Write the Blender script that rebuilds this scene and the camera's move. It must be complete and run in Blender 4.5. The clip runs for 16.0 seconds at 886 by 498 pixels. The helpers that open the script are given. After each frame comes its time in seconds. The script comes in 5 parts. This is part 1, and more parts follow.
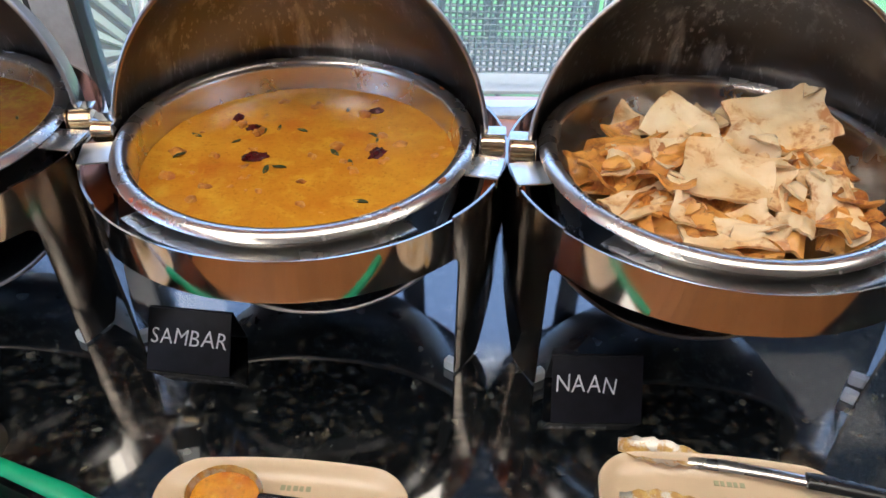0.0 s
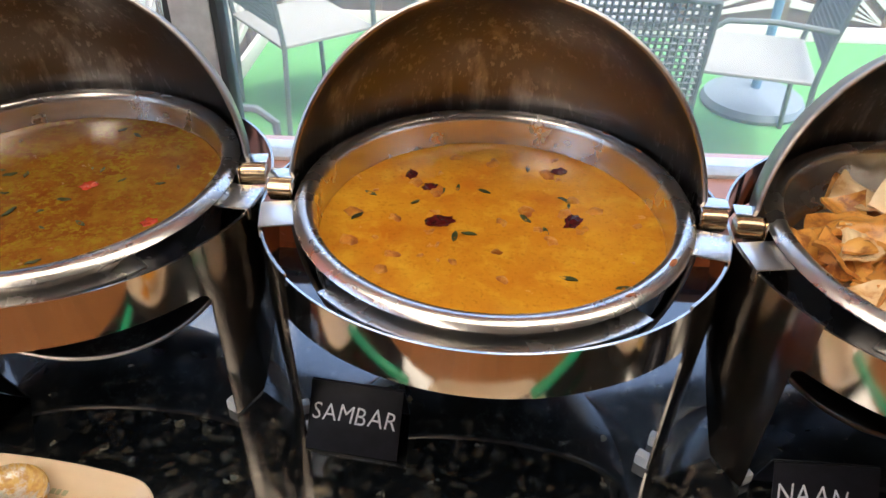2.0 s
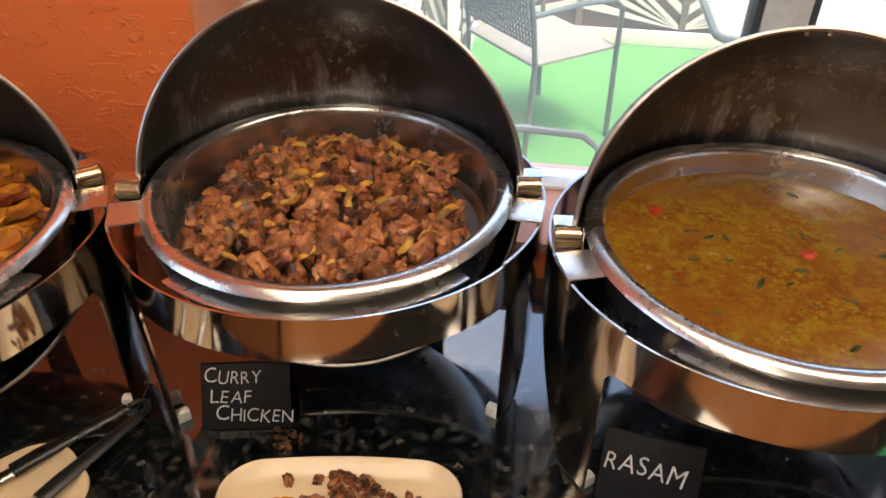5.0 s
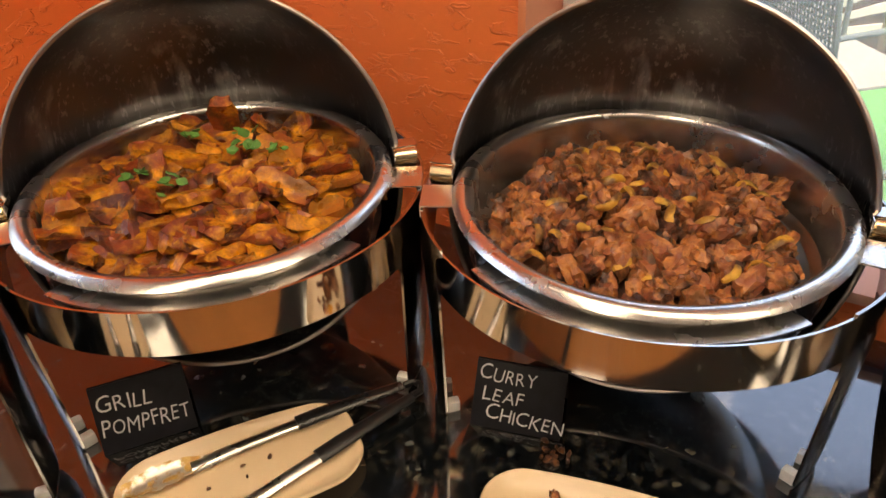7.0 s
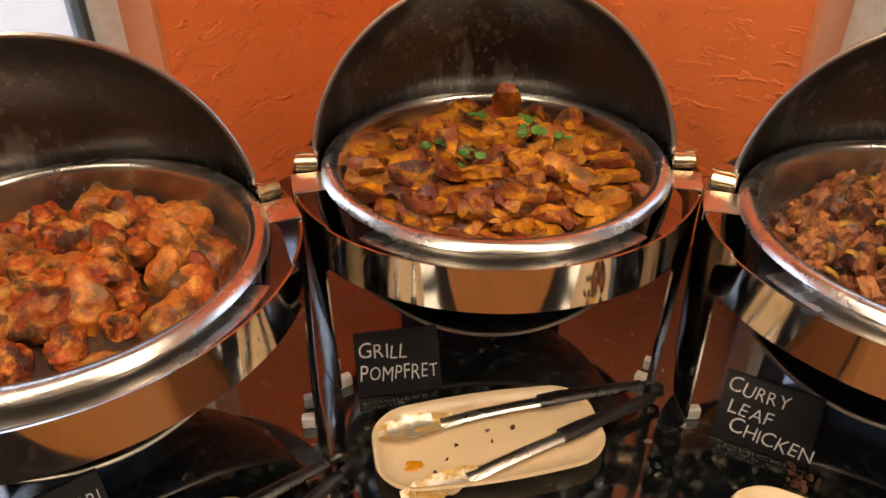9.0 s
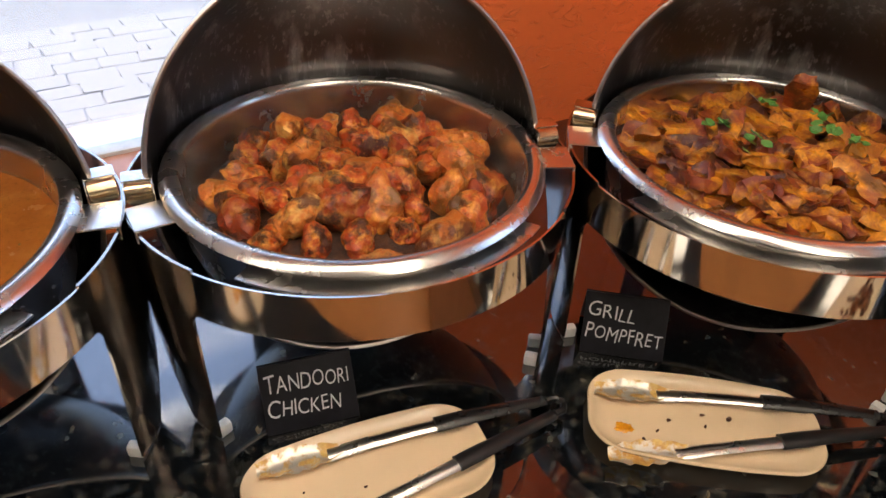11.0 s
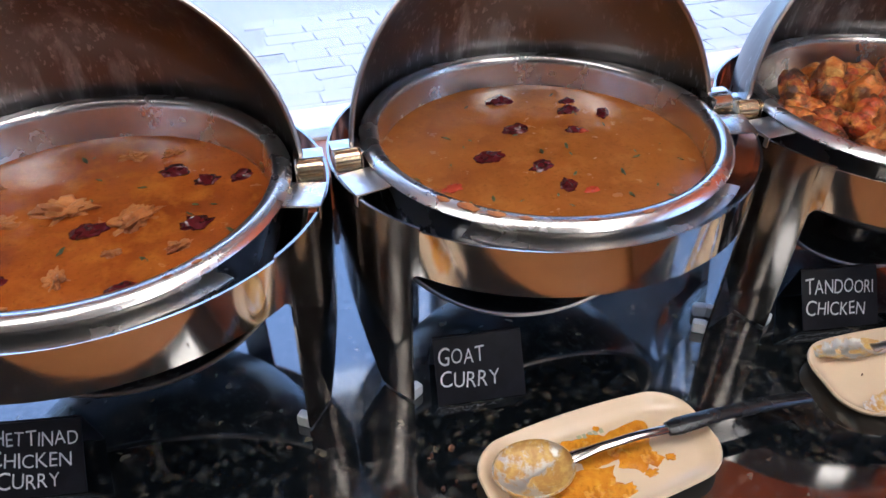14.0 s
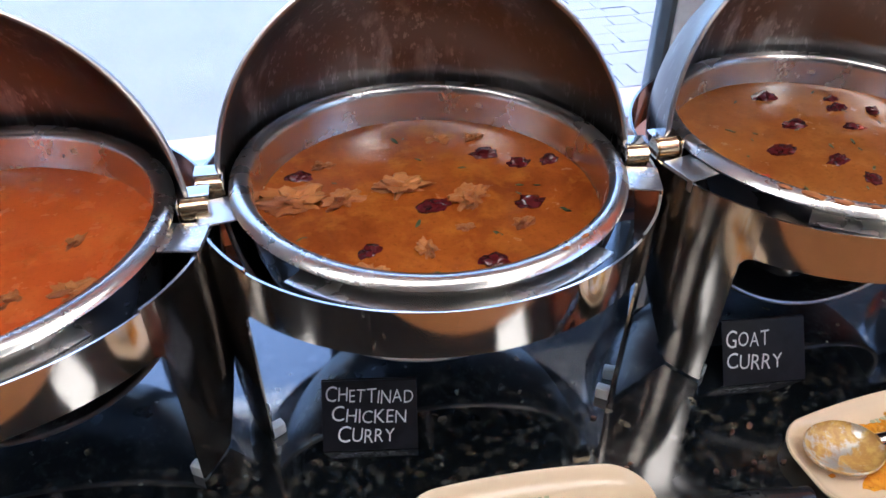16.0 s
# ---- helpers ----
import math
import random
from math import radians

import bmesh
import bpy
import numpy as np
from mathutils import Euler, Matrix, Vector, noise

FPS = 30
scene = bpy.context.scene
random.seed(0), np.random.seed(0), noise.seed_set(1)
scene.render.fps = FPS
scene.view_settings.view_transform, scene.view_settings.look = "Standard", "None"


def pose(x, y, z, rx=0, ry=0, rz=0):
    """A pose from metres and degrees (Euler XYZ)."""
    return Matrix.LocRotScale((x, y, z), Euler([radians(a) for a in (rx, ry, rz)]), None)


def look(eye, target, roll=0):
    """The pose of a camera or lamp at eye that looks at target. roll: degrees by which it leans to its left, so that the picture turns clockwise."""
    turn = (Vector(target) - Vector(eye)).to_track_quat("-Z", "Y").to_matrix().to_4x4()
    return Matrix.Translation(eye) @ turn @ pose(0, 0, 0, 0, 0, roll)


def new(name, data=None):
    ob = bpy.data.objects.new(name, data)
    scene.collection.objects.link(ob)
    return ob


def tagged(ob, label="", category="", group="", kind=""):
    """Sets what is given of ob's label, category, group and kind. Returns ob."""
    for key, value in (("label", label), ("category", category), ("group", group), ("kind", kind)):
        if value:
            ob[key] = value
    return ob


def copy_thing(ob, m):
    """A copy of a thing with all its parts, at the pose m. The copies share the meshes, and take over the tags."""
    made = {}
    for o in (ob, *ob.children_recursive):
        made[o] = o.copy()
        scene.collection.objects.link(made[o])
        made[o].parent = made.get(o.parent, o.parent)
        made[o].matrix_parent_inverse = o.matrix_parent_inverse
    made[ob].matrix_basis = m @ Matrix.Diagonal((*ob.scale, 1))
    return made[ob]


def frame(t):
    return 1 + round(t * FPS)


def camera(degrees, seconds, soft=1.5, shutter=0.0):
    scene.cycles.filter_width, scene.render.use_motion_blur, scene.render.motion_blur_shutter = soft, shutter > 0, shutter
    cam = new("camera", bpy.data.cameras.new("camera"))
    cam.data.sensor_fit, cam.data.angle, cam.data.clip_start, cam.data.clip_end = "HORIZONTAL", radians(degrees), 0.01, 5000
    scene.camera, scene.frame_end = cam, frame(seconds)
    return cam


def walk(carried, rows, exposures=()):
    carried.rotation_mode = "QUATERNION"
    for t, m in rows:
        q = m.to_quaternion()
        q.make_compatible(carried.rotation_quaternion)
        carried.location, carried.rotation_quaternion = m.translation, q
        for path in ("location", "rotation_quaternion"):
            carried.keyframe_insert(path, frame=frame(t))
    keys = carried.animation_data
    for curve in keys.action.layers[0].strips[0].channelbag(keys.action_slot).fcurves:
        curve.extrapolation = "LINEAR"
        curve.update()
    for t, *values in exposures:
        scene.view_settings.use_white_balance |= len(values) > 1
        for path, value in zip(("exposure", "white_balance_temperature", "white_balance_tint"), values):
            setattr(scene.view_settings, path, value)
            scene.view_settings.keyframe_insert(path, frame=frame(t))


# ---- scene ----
cam = camera(61.9, 16.0)
PATH = [
    (0, (0.019, 0.035, 1.593), (0.051, 1.598, 0.345), 1.1),
    (0.5, (-0.107, 0.026, 1.598), (-0.069, 1.616, 0.386), 1.5),
    (1, (-0.123, 0.059, 1.6), (-0.102, 1.665, 0.408), 1.4),
    (1.5, (-0.117, 0.088, 1.59), (-0.128, 1.701, 0.407), 1.6),
    (2, (-0.159, 0.131, 1.578), (-0.228, 1.739, 0.39), 1.2),
    (2.5, (-0.363, 0.131, 1.586), (-0.507, 1.733, 0.397), -0.2),
    (3, (-0.512, 0.147, 1.595), (-0.663, 1.743, 0.399), -0.4),
    (3.5, (-0.536, 0.179, 1.59), (-0.693, 1.771, 0.39), -0.0),
    (4, (-0.56, 0.19, 1.58), (-0.739, 1.783, 0.385), 0.2),
    (4.5, (-0.771, 0.151, 1.592), (-0.974, 1.752, 0.411), 0.6),
    (4.7, (-0.847, 0.138, 1.599), (-1.056, 1.739, 0.419), 0.7),
    (6.8, (-0.948, 0.197, 1.57), (-1.719, 1.624, 0.4), -2.7),
    (7, (-0.982, 0.147, 1.571), (-1.78, 1.572, 0.415), -2.3),
    (7.5, (-1.028, 0.074, 1.573), (-1.896, 1.48, 0.447), -1.7),
    (8, (-1.037, 0.072, 1.573), (-1.974, 1.446, 0.462), -1.6),
    (8.5, (-1.05, 0.07, 1.575), (-2.048, 1.396, 0.459), -1.5),
    (9, (-1.087, 0.016, 1.561), (-2.187, 1.269, 0.457), -0.4),
    (9.2, (-1.109, -0.016, 1.554), (-2.258, 1.191, 0.448), 0.3),
    (11.3, (-1.113, -0.092, 1.573), (-2.521, 0.634, 0.352), 1.5),
    (11.5, (-1.09, -0.126, 1.569), (-2.524, 0.536, 0.343), 1.0),
    (12, (-1.092, -0.333, 1.566), (-2.536, 0.315, 0.343), 1.9),
    (12.5, (-1.119, -0.483, 1.585), (-2.557, 0.15, 0.348), 2.0),
    (13, (-1.128, -0.509, 1.585), (-2.581, 0.107, 0.357), 2.0),
    (13.5, (-1.132, -0.501, 1.57), (-2.6, 0.09, 0.346), 2.1),
    (14, (-1.136, -0.624, 1.561), (-2.655, -0.112, 0.366), 0.2),
    (14.5, (-1.154, -0.818, 1.587), (-2.665, -0.316, 0.376), 0.3),
    (15, (-1.147, -0.91, 1.594), (-2.664, -0.425, 0.384), 0.1),
    (15.5, (-1.161, -0.919, 1.59), (-2.681, -0.448, 0.379), 0.7),
    (16, (-1.177, -0.936, 1.573), (-2.721, -0.519, 0.373), 0.3),
]

EXPOSURES = [(0, 0.74, 5350, 10), (1, 0.78, 5600, 10), (3, 0.72, 6000, 12), (4.5, 0.76, 6300, 12), (7, 0.88, 7200, 14), (9, 0.88, 7200, 14), (11.5, 0.82, 5700, 12), (12.5, 0.88, 5100, 12), (16, 0.9, 4950, 12)]
SKY, SUN, SUN_ROT, LAMP, HAZE = 0.55, 1.2, 146.0, 5.6, 0.07
SUN_TO = (-2.0, 3.0, 9.0)
# ---------- path ----------
walk(cam, [(t, look(eye, target, roll)) for t, eye, target, roll in PATH], EXPOSURES)

# ---------- world and lights ----------
world = bpy.data.worlds.new("sky")
scene.world = world
world.use_nodes = True
wn = world.node_tree
sky = wn.nodes.new("ShaderNodeTexSky")
sky.sky_type, sky.sun_disc = "NISHITA", False
sky.dust_density, sky.ozone_density = 4.0, 0.6
sky.sun_elevation, sky.sun_rotation = radians(70), radians(SUN_ROT)
wn.links.new(sky.outputs[0], wn.nodes["Background"].inputs[0])
wn.nodes["Background"].inputs[1].default_value = SKY
sun = new("sun", bpy.data.lights.new("sun", "SUN"))
sun.data.energy, sun.data.angle, sun.data.color = SUN, radians(0.6), (1.0, 0.95, 0.87)
sun.matrix_world = look((0, 0, 20), SUN_TO)

# ---------- small helpers ----------
C = 0.90          # counter top
WALL_Y, WALL_X = 1.04, -2.14


def mesh_of(name, bm, material, smooth=True):
    me = bpy.data.meshes.new(name)
    bmesh.ops.recalc_face_normals(bm, faces=bm.faces)
    if smooth:
        for e in bm.edges:
            if len(e.link_faces) == 2 and e.calc_face_angle(0.0) > 0.7:
                e.smooth = False
    bm.to_mesh(me)
    bm.free()
    if smooth:
        for p in me.polygons:
            p.use_smooth = True
    if material:
        me.materials.append(material)
    return me


def part(name, bm, material, parent, label="", smooth=True, kind=""):
    ob = new(name, mesh_of(name, bm, material, smooth))
    ob.parent = parent
    return tagged(ob, label, kind=kind)


def thing(name, label, category, m=None, group="", kind=""):
    ob = new(name)
    ob.empty_display_size = 0.05
    if m is not None:
        ob.matrix_world = m
    return tagged(ob, label, category, group, kind)


def solid(name, bm, material, label, category, m=None, group="", kind="", smooth=True):
    ob = new(name, mesh_of(name, bm, material, smooth))
    if m is not None:
        ob.matrix_world = m
    return tagged(ob, label, category, group, kind)


def share(name, me, m, label="", category="", group="", parent=None):
    ob = new(name, me)
    ob.parent = parent
    ob.matrix_basis = m
    return tagged(ob, label, category, group)


def box(bm, x0, y0, z0, x1, y1, z1, bevel=0.0, m=None):
    r = bmesh.ops.create_cube(bm, size=1.0)
    vs = r["verts"]
    for v in vs:
        v.co = Vector((x0 + (v.co.x + .5) * (x1 - x0), y0 + (v.co.y + .5) * (y1 - y0), z0 + (v.co.z + .5) * (z1 - z0)))
    if bevel:
        es = list({e for v in vs for e in v.link_edges})
        r = bmesh.ops.bevel(bm, geom=es, offset=bevel, segments=2, affect="EDGES", profile=0.6)
        vs = r["verts"]
    if m is not None:
        bmesh.ops.transform(bm, matrix=m, verts=list({v for v in vs if v.is_valid}))
    return bm


def revolve(bm, profile, n=96, a0=0.0, a1=2 * math.pi):
    """Sweeps a profile of (r, z) about the z axis."""
    full = abs(a1 - a0 - 2 * math.pi) < 1e-6
    cols = []
    for i in range(n if full else n + 1):
        a = a0 + (a1 - a0) * i / n
        cols.append([bm.verts.new((r * math.cos(a), r * math.sin(a), z)) for r, z in profile])
    for i in range(n):
        p, q = cols[i], cols[(i + 1) % len(cols)]
        for j in range(len(profile) - 1):
            bm.faces.new((p[j], q[j], q[j + 1], p[j + 1]))
    bmesh.ops.remove_doubles(bm, verts=bm.verts, dist=1e-5)
    return bm


def tube(bm, pts, r, n=8, closed=False, flat=1.0):
    """A round or flattened bar along points; r is one radius or one a point."""
    pts = [Vector(p) for p in pts]
    rings, prev = [], None
    for i, p in enumerate(pts):
        a, b = (pts[i - 1], pts[(i + 1) % len(pts)]) if closed else (pts[max(i - 1, 0)], pts[min(i + 1, len(pts) - 1)])
        d = (b - a).normalized()
        up = prev if prev is not None else (Vector((0, 0, 1)) if abs(d.z) < 0.9 else Vector((0, 1, 0)))
        s = d.cross(up).normalized()
        up = s.cross(d).normalized()
        prev = up
        rr = r[i] if isinstance(r, (list, tuple)) else r
        rings.append([bm.verts.new(p + s * rr * math.cos(2 * math.pi * k / n) + up * rr * flat * math.sin(2 * math.pi * k / n)) for k in range(n)])
    m = len(rings)
    for i in range(m if closed else m - 1):
        p, q = rings[i], rings[(i + 1) % m]
        for k in range(n):
            bm.faces.new((p[k], p[(k + 1) % n], q[(k + 1) % n], q[k]))
    if not closed:
        bm.faces.new(rings[0][::-1])
        bm.faces.new(rings[-1])
    return bm


def rounded(w, d, r, n=6):
    """Outline of a rounded rectangle, counter-clockwise."""
    out = []
    for cx, cy, a in ((w / 2 - r, d / 2 - r, 0), (-w / 2 + r, d / 2 - r, 90), (-w / 2 + r, -d / 2 + r, 180), (w / 2 - r, -d / 2 + r, 270)):
        for i in range(n + 1):
            t = radians(a + 90 * i / n)
            out.append((cx + r * math.cos(t), cy + r * math.sin(t)))
    return out


# ---------- materials ----------
class Nodes:
    def __init__(self, name):
        self.mat = bpy.data.materials.new(name)
        self.mat.use_nodes = True
        self.t = self.mat.node_tree
        self.bsdf = self.t.nodes["Principled BSDF"]
        self.coord = None

    def add(self, kind, **kw):
        n = self.t.nodes.new(kind)
        for k, v in kw.items():
            n.inputs[k].default_value = v
        return n

    def link(self, a, b):
        self.t.links.new(a, b)

    def pos(self, scale=(1, 1, 1), space="Object", rot=(0, 0, 0)):
        if self.coord is None:
            self.coord = self.add("ShaderNodeTexCoord")
        mp = self.add("ShaderNodeMapping")
        mp.inputs["Scale"].default_value = scale
        mp.inputs["Rotation"].default_value = [radians(a) for a in rot]
        self.link(self.coord.outputs[space], mp.inputs["Vector"])
        return mp.outputs[0]

    def noise(self, scale, detail=4.0, rough=0.55, at=None, dist=0.0):
        n = self.add("ShaderNodeTexNoise", Scale=scale, Detail=detail, Roughness=rough, Distortion=dist)
        self.link(at if at is not None else self.pos(), n.inputs["Vector"])
        return n.outputs[0]

    def cells(self, scale, at=None, feature="F1", out="Distance", rand=1.0):
        n = self.add("ShaderNodeTexVoronoi", Scale=scale, Randomness=rand)
        n.feature = feature
        self.link(at if at is not None else self.pos(), n.inputs["Vector"])
        return n.outputs[out]

    def ramp(self, fac, *stops, hard=False):
        n = self.add("ShaderNodeValToRGB")
        cr = n.color_ramp
        if hard:
            cr.interpolation = "CONSTANT"
        while len(cr.elements) < len(stops):
            cr.elements.new(0.5)
        for e, (p, c) in zip(cr.elements, stops):
            e.position = p
            e.color = (c, c, c, 1) if not isinstance(c, tuple) else (*c, 1)
        self.link(fac, n.inputs[0])
        return n.outputs[0]

    def mix(self, fac, a, b, mode="MIX"):
        n = self.t.nodes.new("ShaderNodeMix")
        n.data_type, n.blend_type = "RGBA", mode
        for sock, v in ((n.inputs[0], fac), (n.inputs[6], a), (n.inputs[7], b)):
            if isinstance(v, (int, float)):
                sock.default_value = v
            elif isinstance(v, tuple):
                sock.default_value = (*v, 1)
            else:
                self.link(v, sock)
        return n.outputs[2]

    def rand(self):
        return self.add("ShaderNodeObjectInfo").outputs["Random"]

    def bump(self, height, strength=0.3, dist=0.002, under=None):
        n = self.add("ShaderNodeBump", Strength=strength, Distance=dist)
        self.link(height, n.inputs["Height"])
        if under is not None:
            self.link(under, n.inputs["Normal"])
        return n.outputs[0]

    def set(self, color=None, rough=None, metal=None, normal=None, **kw):
        for key, v in (("Base Color", color), ("Roughness", rough), ("Metallic", metal), ("Normal", normal), *((k.replace("_", " "), v) for k, v in kw.items())):
            if v is None:
                continue
            s = self.bsdf.inputs[key]
            if isinstance(v, tuple):
                s.default_value = (*v, 1) if len(v) == 3 else v
            elif isinstance(v, (int, float)):
                s.default_value = v
            else:
                self.link(v, s)
        return self.mat


def steel(name, tint=(0.66, 0.625, 0.585), r0=0.05, r1=0.14, stain=0.0, grain=True):
    n = Nodes(name)
    at = n.pos()
    smear = n.noise(9, 5, 0.65, at)
    fine = n.noise(260, 2, 0.5, n.pos((1, 1, 0.06)))
    rough = n.ramp(smear, (0.35, r0), (0.75, r1))
    color = n.mix(n.ramp(n.noise(30, 4, 0.6, at), (0.4, 0.0), (0.8, 0.35)), tint, tuple(c * 0.8 for c in tint))
    if stain:
        spots = n.ramp(n.noise(55, 6, 0.7, n.pos((1, 1, 0.35))), (0.62, 0.0), (0.72, stain))
        color = n.mix(spots, color, (0.35, 0.33, 0.31))
        rough = n.mix(spots, rough, (0.55, 0.55, 0.55))
    return n.set(color, rough, 1.0, n.bump(fine, 0.05, 0.0006) if grain else None)


def lid_steel():
    n = Nodes("lid_steel")
    drops = n.noise(150, 3, 0.6, n.pos((1, 1, 0.35)))
    patch = n.ramp(n.noise(9, 4, 0.6), (0.40, 0.0), (0.56, 1.0))
    runs = n.ramp(n.noise(42, 4, 0.6, n.pos((1, 1, 0.12))), (0.54, 0.0), (0.70, 1.0))
    wet = n.mix(1.0, n.ramp(drops, (0.57, 0.0), (0.66, 1.0)), patch, "MULTIPLY")
    marks = n.mix(1.0, n.mix(1.0, runs, patch, "MULTIPLY"), wet, "ADD")
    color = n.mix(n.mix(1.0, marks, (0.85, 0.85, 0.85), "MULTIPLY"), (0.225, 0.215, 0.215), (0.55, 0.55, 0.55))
    rough = n.mix(marks, n.ramp(n.noise(6, 3), (0.3, 0.26), (0.7, 0.36)), (0.6, 0.6, 0.6))
    return n.set(color, rough, 1.0, n.bump(drops, 0.08, 0.0008))


def granite():
    n = Nodes("black_granite")
    at = n.pos()
    warp = n.mix(0.03, at, n.add("ShaderNodeTexNoise", Scale=45.0).outputs[1])
    fleck = n.cells(120, warp, out="Color")
    sep = n.add("ShaderNodeSeparateColor")
    n.link(fleck, sep.inputs[0])
    pick = n.ramp(sep.outputs[0], (0.0, 0.0), (0.62, 0.0), (0.78, 0.3), (0.93, 0.6), (0.985, 1.0))
    clump = n.ramp(n.noise(40, 4, 0.65, at), (0.42, 0.05), (0.66, 1.0))
    f = n.mix(1.0, pick, clump, "MULTIPLY")
    hue = n.mix(sep.outputs[1], (0.085, 0.10, 0.10), (0.16, 0.135, 0.09))
    color = n.mix(f, (0.004, 0.005, 0.006), hue)
    crumb = n.ramp(n.noise(80, 5, 0.75, at), (0.70, 0.0), (0.76, 0.5))
    color = n.mix(n.mix(1.0, crumb, n.ramp(n.noise(7, 3, 0.5, at), (0.58, 0.0), (0.7, 1.0)), "MULTIPLY"), color, (0.25, 0.23, 0.19))
    smear = n.ramp(n.noise(11, 5, 0.6, at), (0.35, 0.03), (0.7, 0.11))
    return n.set(color, smear, 0.0, n.bump(n.noise(18, 2), 0.02, 0.001), IOR=2.1, Specular_IOR_Level=0.65)


def paint(name, color, rough=0.55, texture=0.0, dirt=0.15):
    n = Nodes(name)
    at = n.pos()
    c = n.mix(n.ramp(n.noise(3.5, 4, 0.6, at), (0.3, 0.0), (0.8, dirt)), color, tuple(v * 0.7 for v in color))
    c = n.mix(n.ramp(n.noise(90, 3, 0.6, at), (0.45, 0.0), (0.8, dirt)), c, tuple(min(1, v * 1.18) for v in color))
    nrm = n.bump(n.noise(300, 3), 0.12, 0.0006)
    if texture:
        flecks = n.ramp(n.noise(26, 3, 0.5, n.pos((1, 1, 2.4)), 0.9), (0.56, 0.0), (0.62, 1.0))
        nrm = n.bump(flecks, texture, 0.004, nrm)
    return n.set(c, rough, 0.0, nrm)


def wood(name, a, b, scale=1.0, rough=0.4, axis=(1, 12, 12), vary=0.5):
    n = Nodes(name)
    g = n.noise(4 * scale, 6, 0.65, n.pos(axis), 0.6)
    fine = n.noise(40 * scale, 4, 0.6, n.pos(axis))
    c = n.mix(n.ramp(g, (0.3, 0.0), (0.7, 1.0)), a, b)
    c = n.mix(n.ramp(fine, (0.45, 0.0), (0.75, 0.4)), c, tuple(v * 0.55 for v in a))
    c = n.mix(n.ramp(n.rand(), (0.0, 0.0), (0.5, 0.1), (1.0, vary)), c, tuple(v * 0.35 for v in b))
    return n.set(c, n.ramp(fine, (0.3, rough), (0.8, rough + 0.15)), 0.0, n.bump(fine, 0.15, 0.001))


def plain(name, color, rough=0.5, metal=0.0, vary=0.12, scale=40, bump=0.1, **kw):
    n = Nodes(name)
    v = n.noise(scale, 4, 0.6)
    c = n.mix(n.ramp(v, (0.3, 0.0), (0.75, 1.0)), tuple(x * (1 - vary) for x in color), tuple(min(1, x * (1 + vary)) for x in color))
    return n.set(c, n.ramp(n.noise(scale * 0.4, 3), (0.3, max(0.02, rough - 0.06)), (0.7, rough + 0.06)), metal, n.bump(v, bump, 0.0008), **kw)


def curry(name, base, dark, oil, scale=1.0, herb=None, rough=0.12, herb_at=0.63):
    """A liquid with oil, fine solids and floating herbs."""
    n = Nodes(name)
    at = n.pos()
    c = n.mix(n.ramp(n.noise(14 * scale, 5, 0.6, at, 0.4), (0.35, 0.0), (0.68, 1.0)), base, dark)
    c = n.mix(n.ramp(n.noise(34 * scale, 4, 0.6, at, 0.3), (0.5, 0.0), (0.7, 0.7)), c, oil)
    grain = n.noise(210, 4, 0.65, at)
    c = n.mix(n.ramp(grain, (0.55, 0.0), (0.75, 0.55)), c, tuple(v * 0.5 for v in dark))
    if herb:
        h = n.ramp(n.noise(120, 6, 0.8, at), (herb_at - 0.06, 0.0), (herb_at, 0.85))
        h = n.mix(1.0, h, n.ramp(n.noise(20, 4, 0.6, at), (0.38, 0.15), (0.55, 1.0)), "MULTIPLY")
        c = n.mix(h, c, herb)
    r = n.ramp(n.noise(40, 4, 0.6, at), (0.35, rough), (0.7, rough + 0.18))
    nrm = n.bump(n.noise(24 * scale, 4, 0.6, at, 0.5), 0.25, 0.002)
    return n.set(c, r, 0.0, n.bump(grain, 0.25, 0.0008, nrm), Subsurface_Weight=0.0)


def roasted(name, light, mid, char, scale=1.0, rough=0.32, gloss=0.3, grain=0.35):
    """Cooked food: a pale and a browned colour with charred patches, wet with oil."""
    n = Nodes(name)
    at = n.pos()
    c = n.mix(n.ramp(n.noise(38 * scale, 5, 0.65, at, 0.3), (0.38, 0.0), (0.53, 1.0)), light, mid)
    c = n.mix(n.ramp(n.noise(24 * scale, 5, 0.7, n.pos((1, 1, 1), rot=(40, 20, 70))), (0.48, 0.0), (0.58, 0.92)), c, char)
    c = n.mix(n.ramp(n.noise(150, 6, 0.75, at, 0.5), (0.50, 0.0), (0.68, grain)), c, tuple(v * 0.45 for v in mid))
    c = n.mix(n.ramp(n.noise(210, 4, 0.7, n.pos((1, 1, 1), rot=(70, 20, 10))), (0.58, 0.0), (0.70, grain * 0.8)), c, tuple(min(0.85, v * 1.2) for v in light))
    c = n.mix(n.ramp(n.rand(), (0.0, 0.5), (0.35, 0.0), (1.0, 0.0)), c, char)
    c = n.mix(n.ramp(n.rand(), (0.6, 0.0), (1.0, 0.3)), c, light)
    fibre = n.pos((0.55, 1.5, 1.5), rot=(25, 10, 35))
    nrm = n.bump(n.noise(70 * scale, 3, 0.55, at), 0.7, 0.0035)
    nrm = n.bump(n.noise(190, 6, 0.75, fibre, 0.6), 0.75, 0.0024, nrm)
    return n.set(c, n.ramp(n.noise(60, 3, 0.5, at), (0.35, rough), (0.7, rough + 0.3)), 0.0, nrm, Coat_Weight=gloss, Coat_Roughness=0.2, Specular_IOR_Level=0.35)


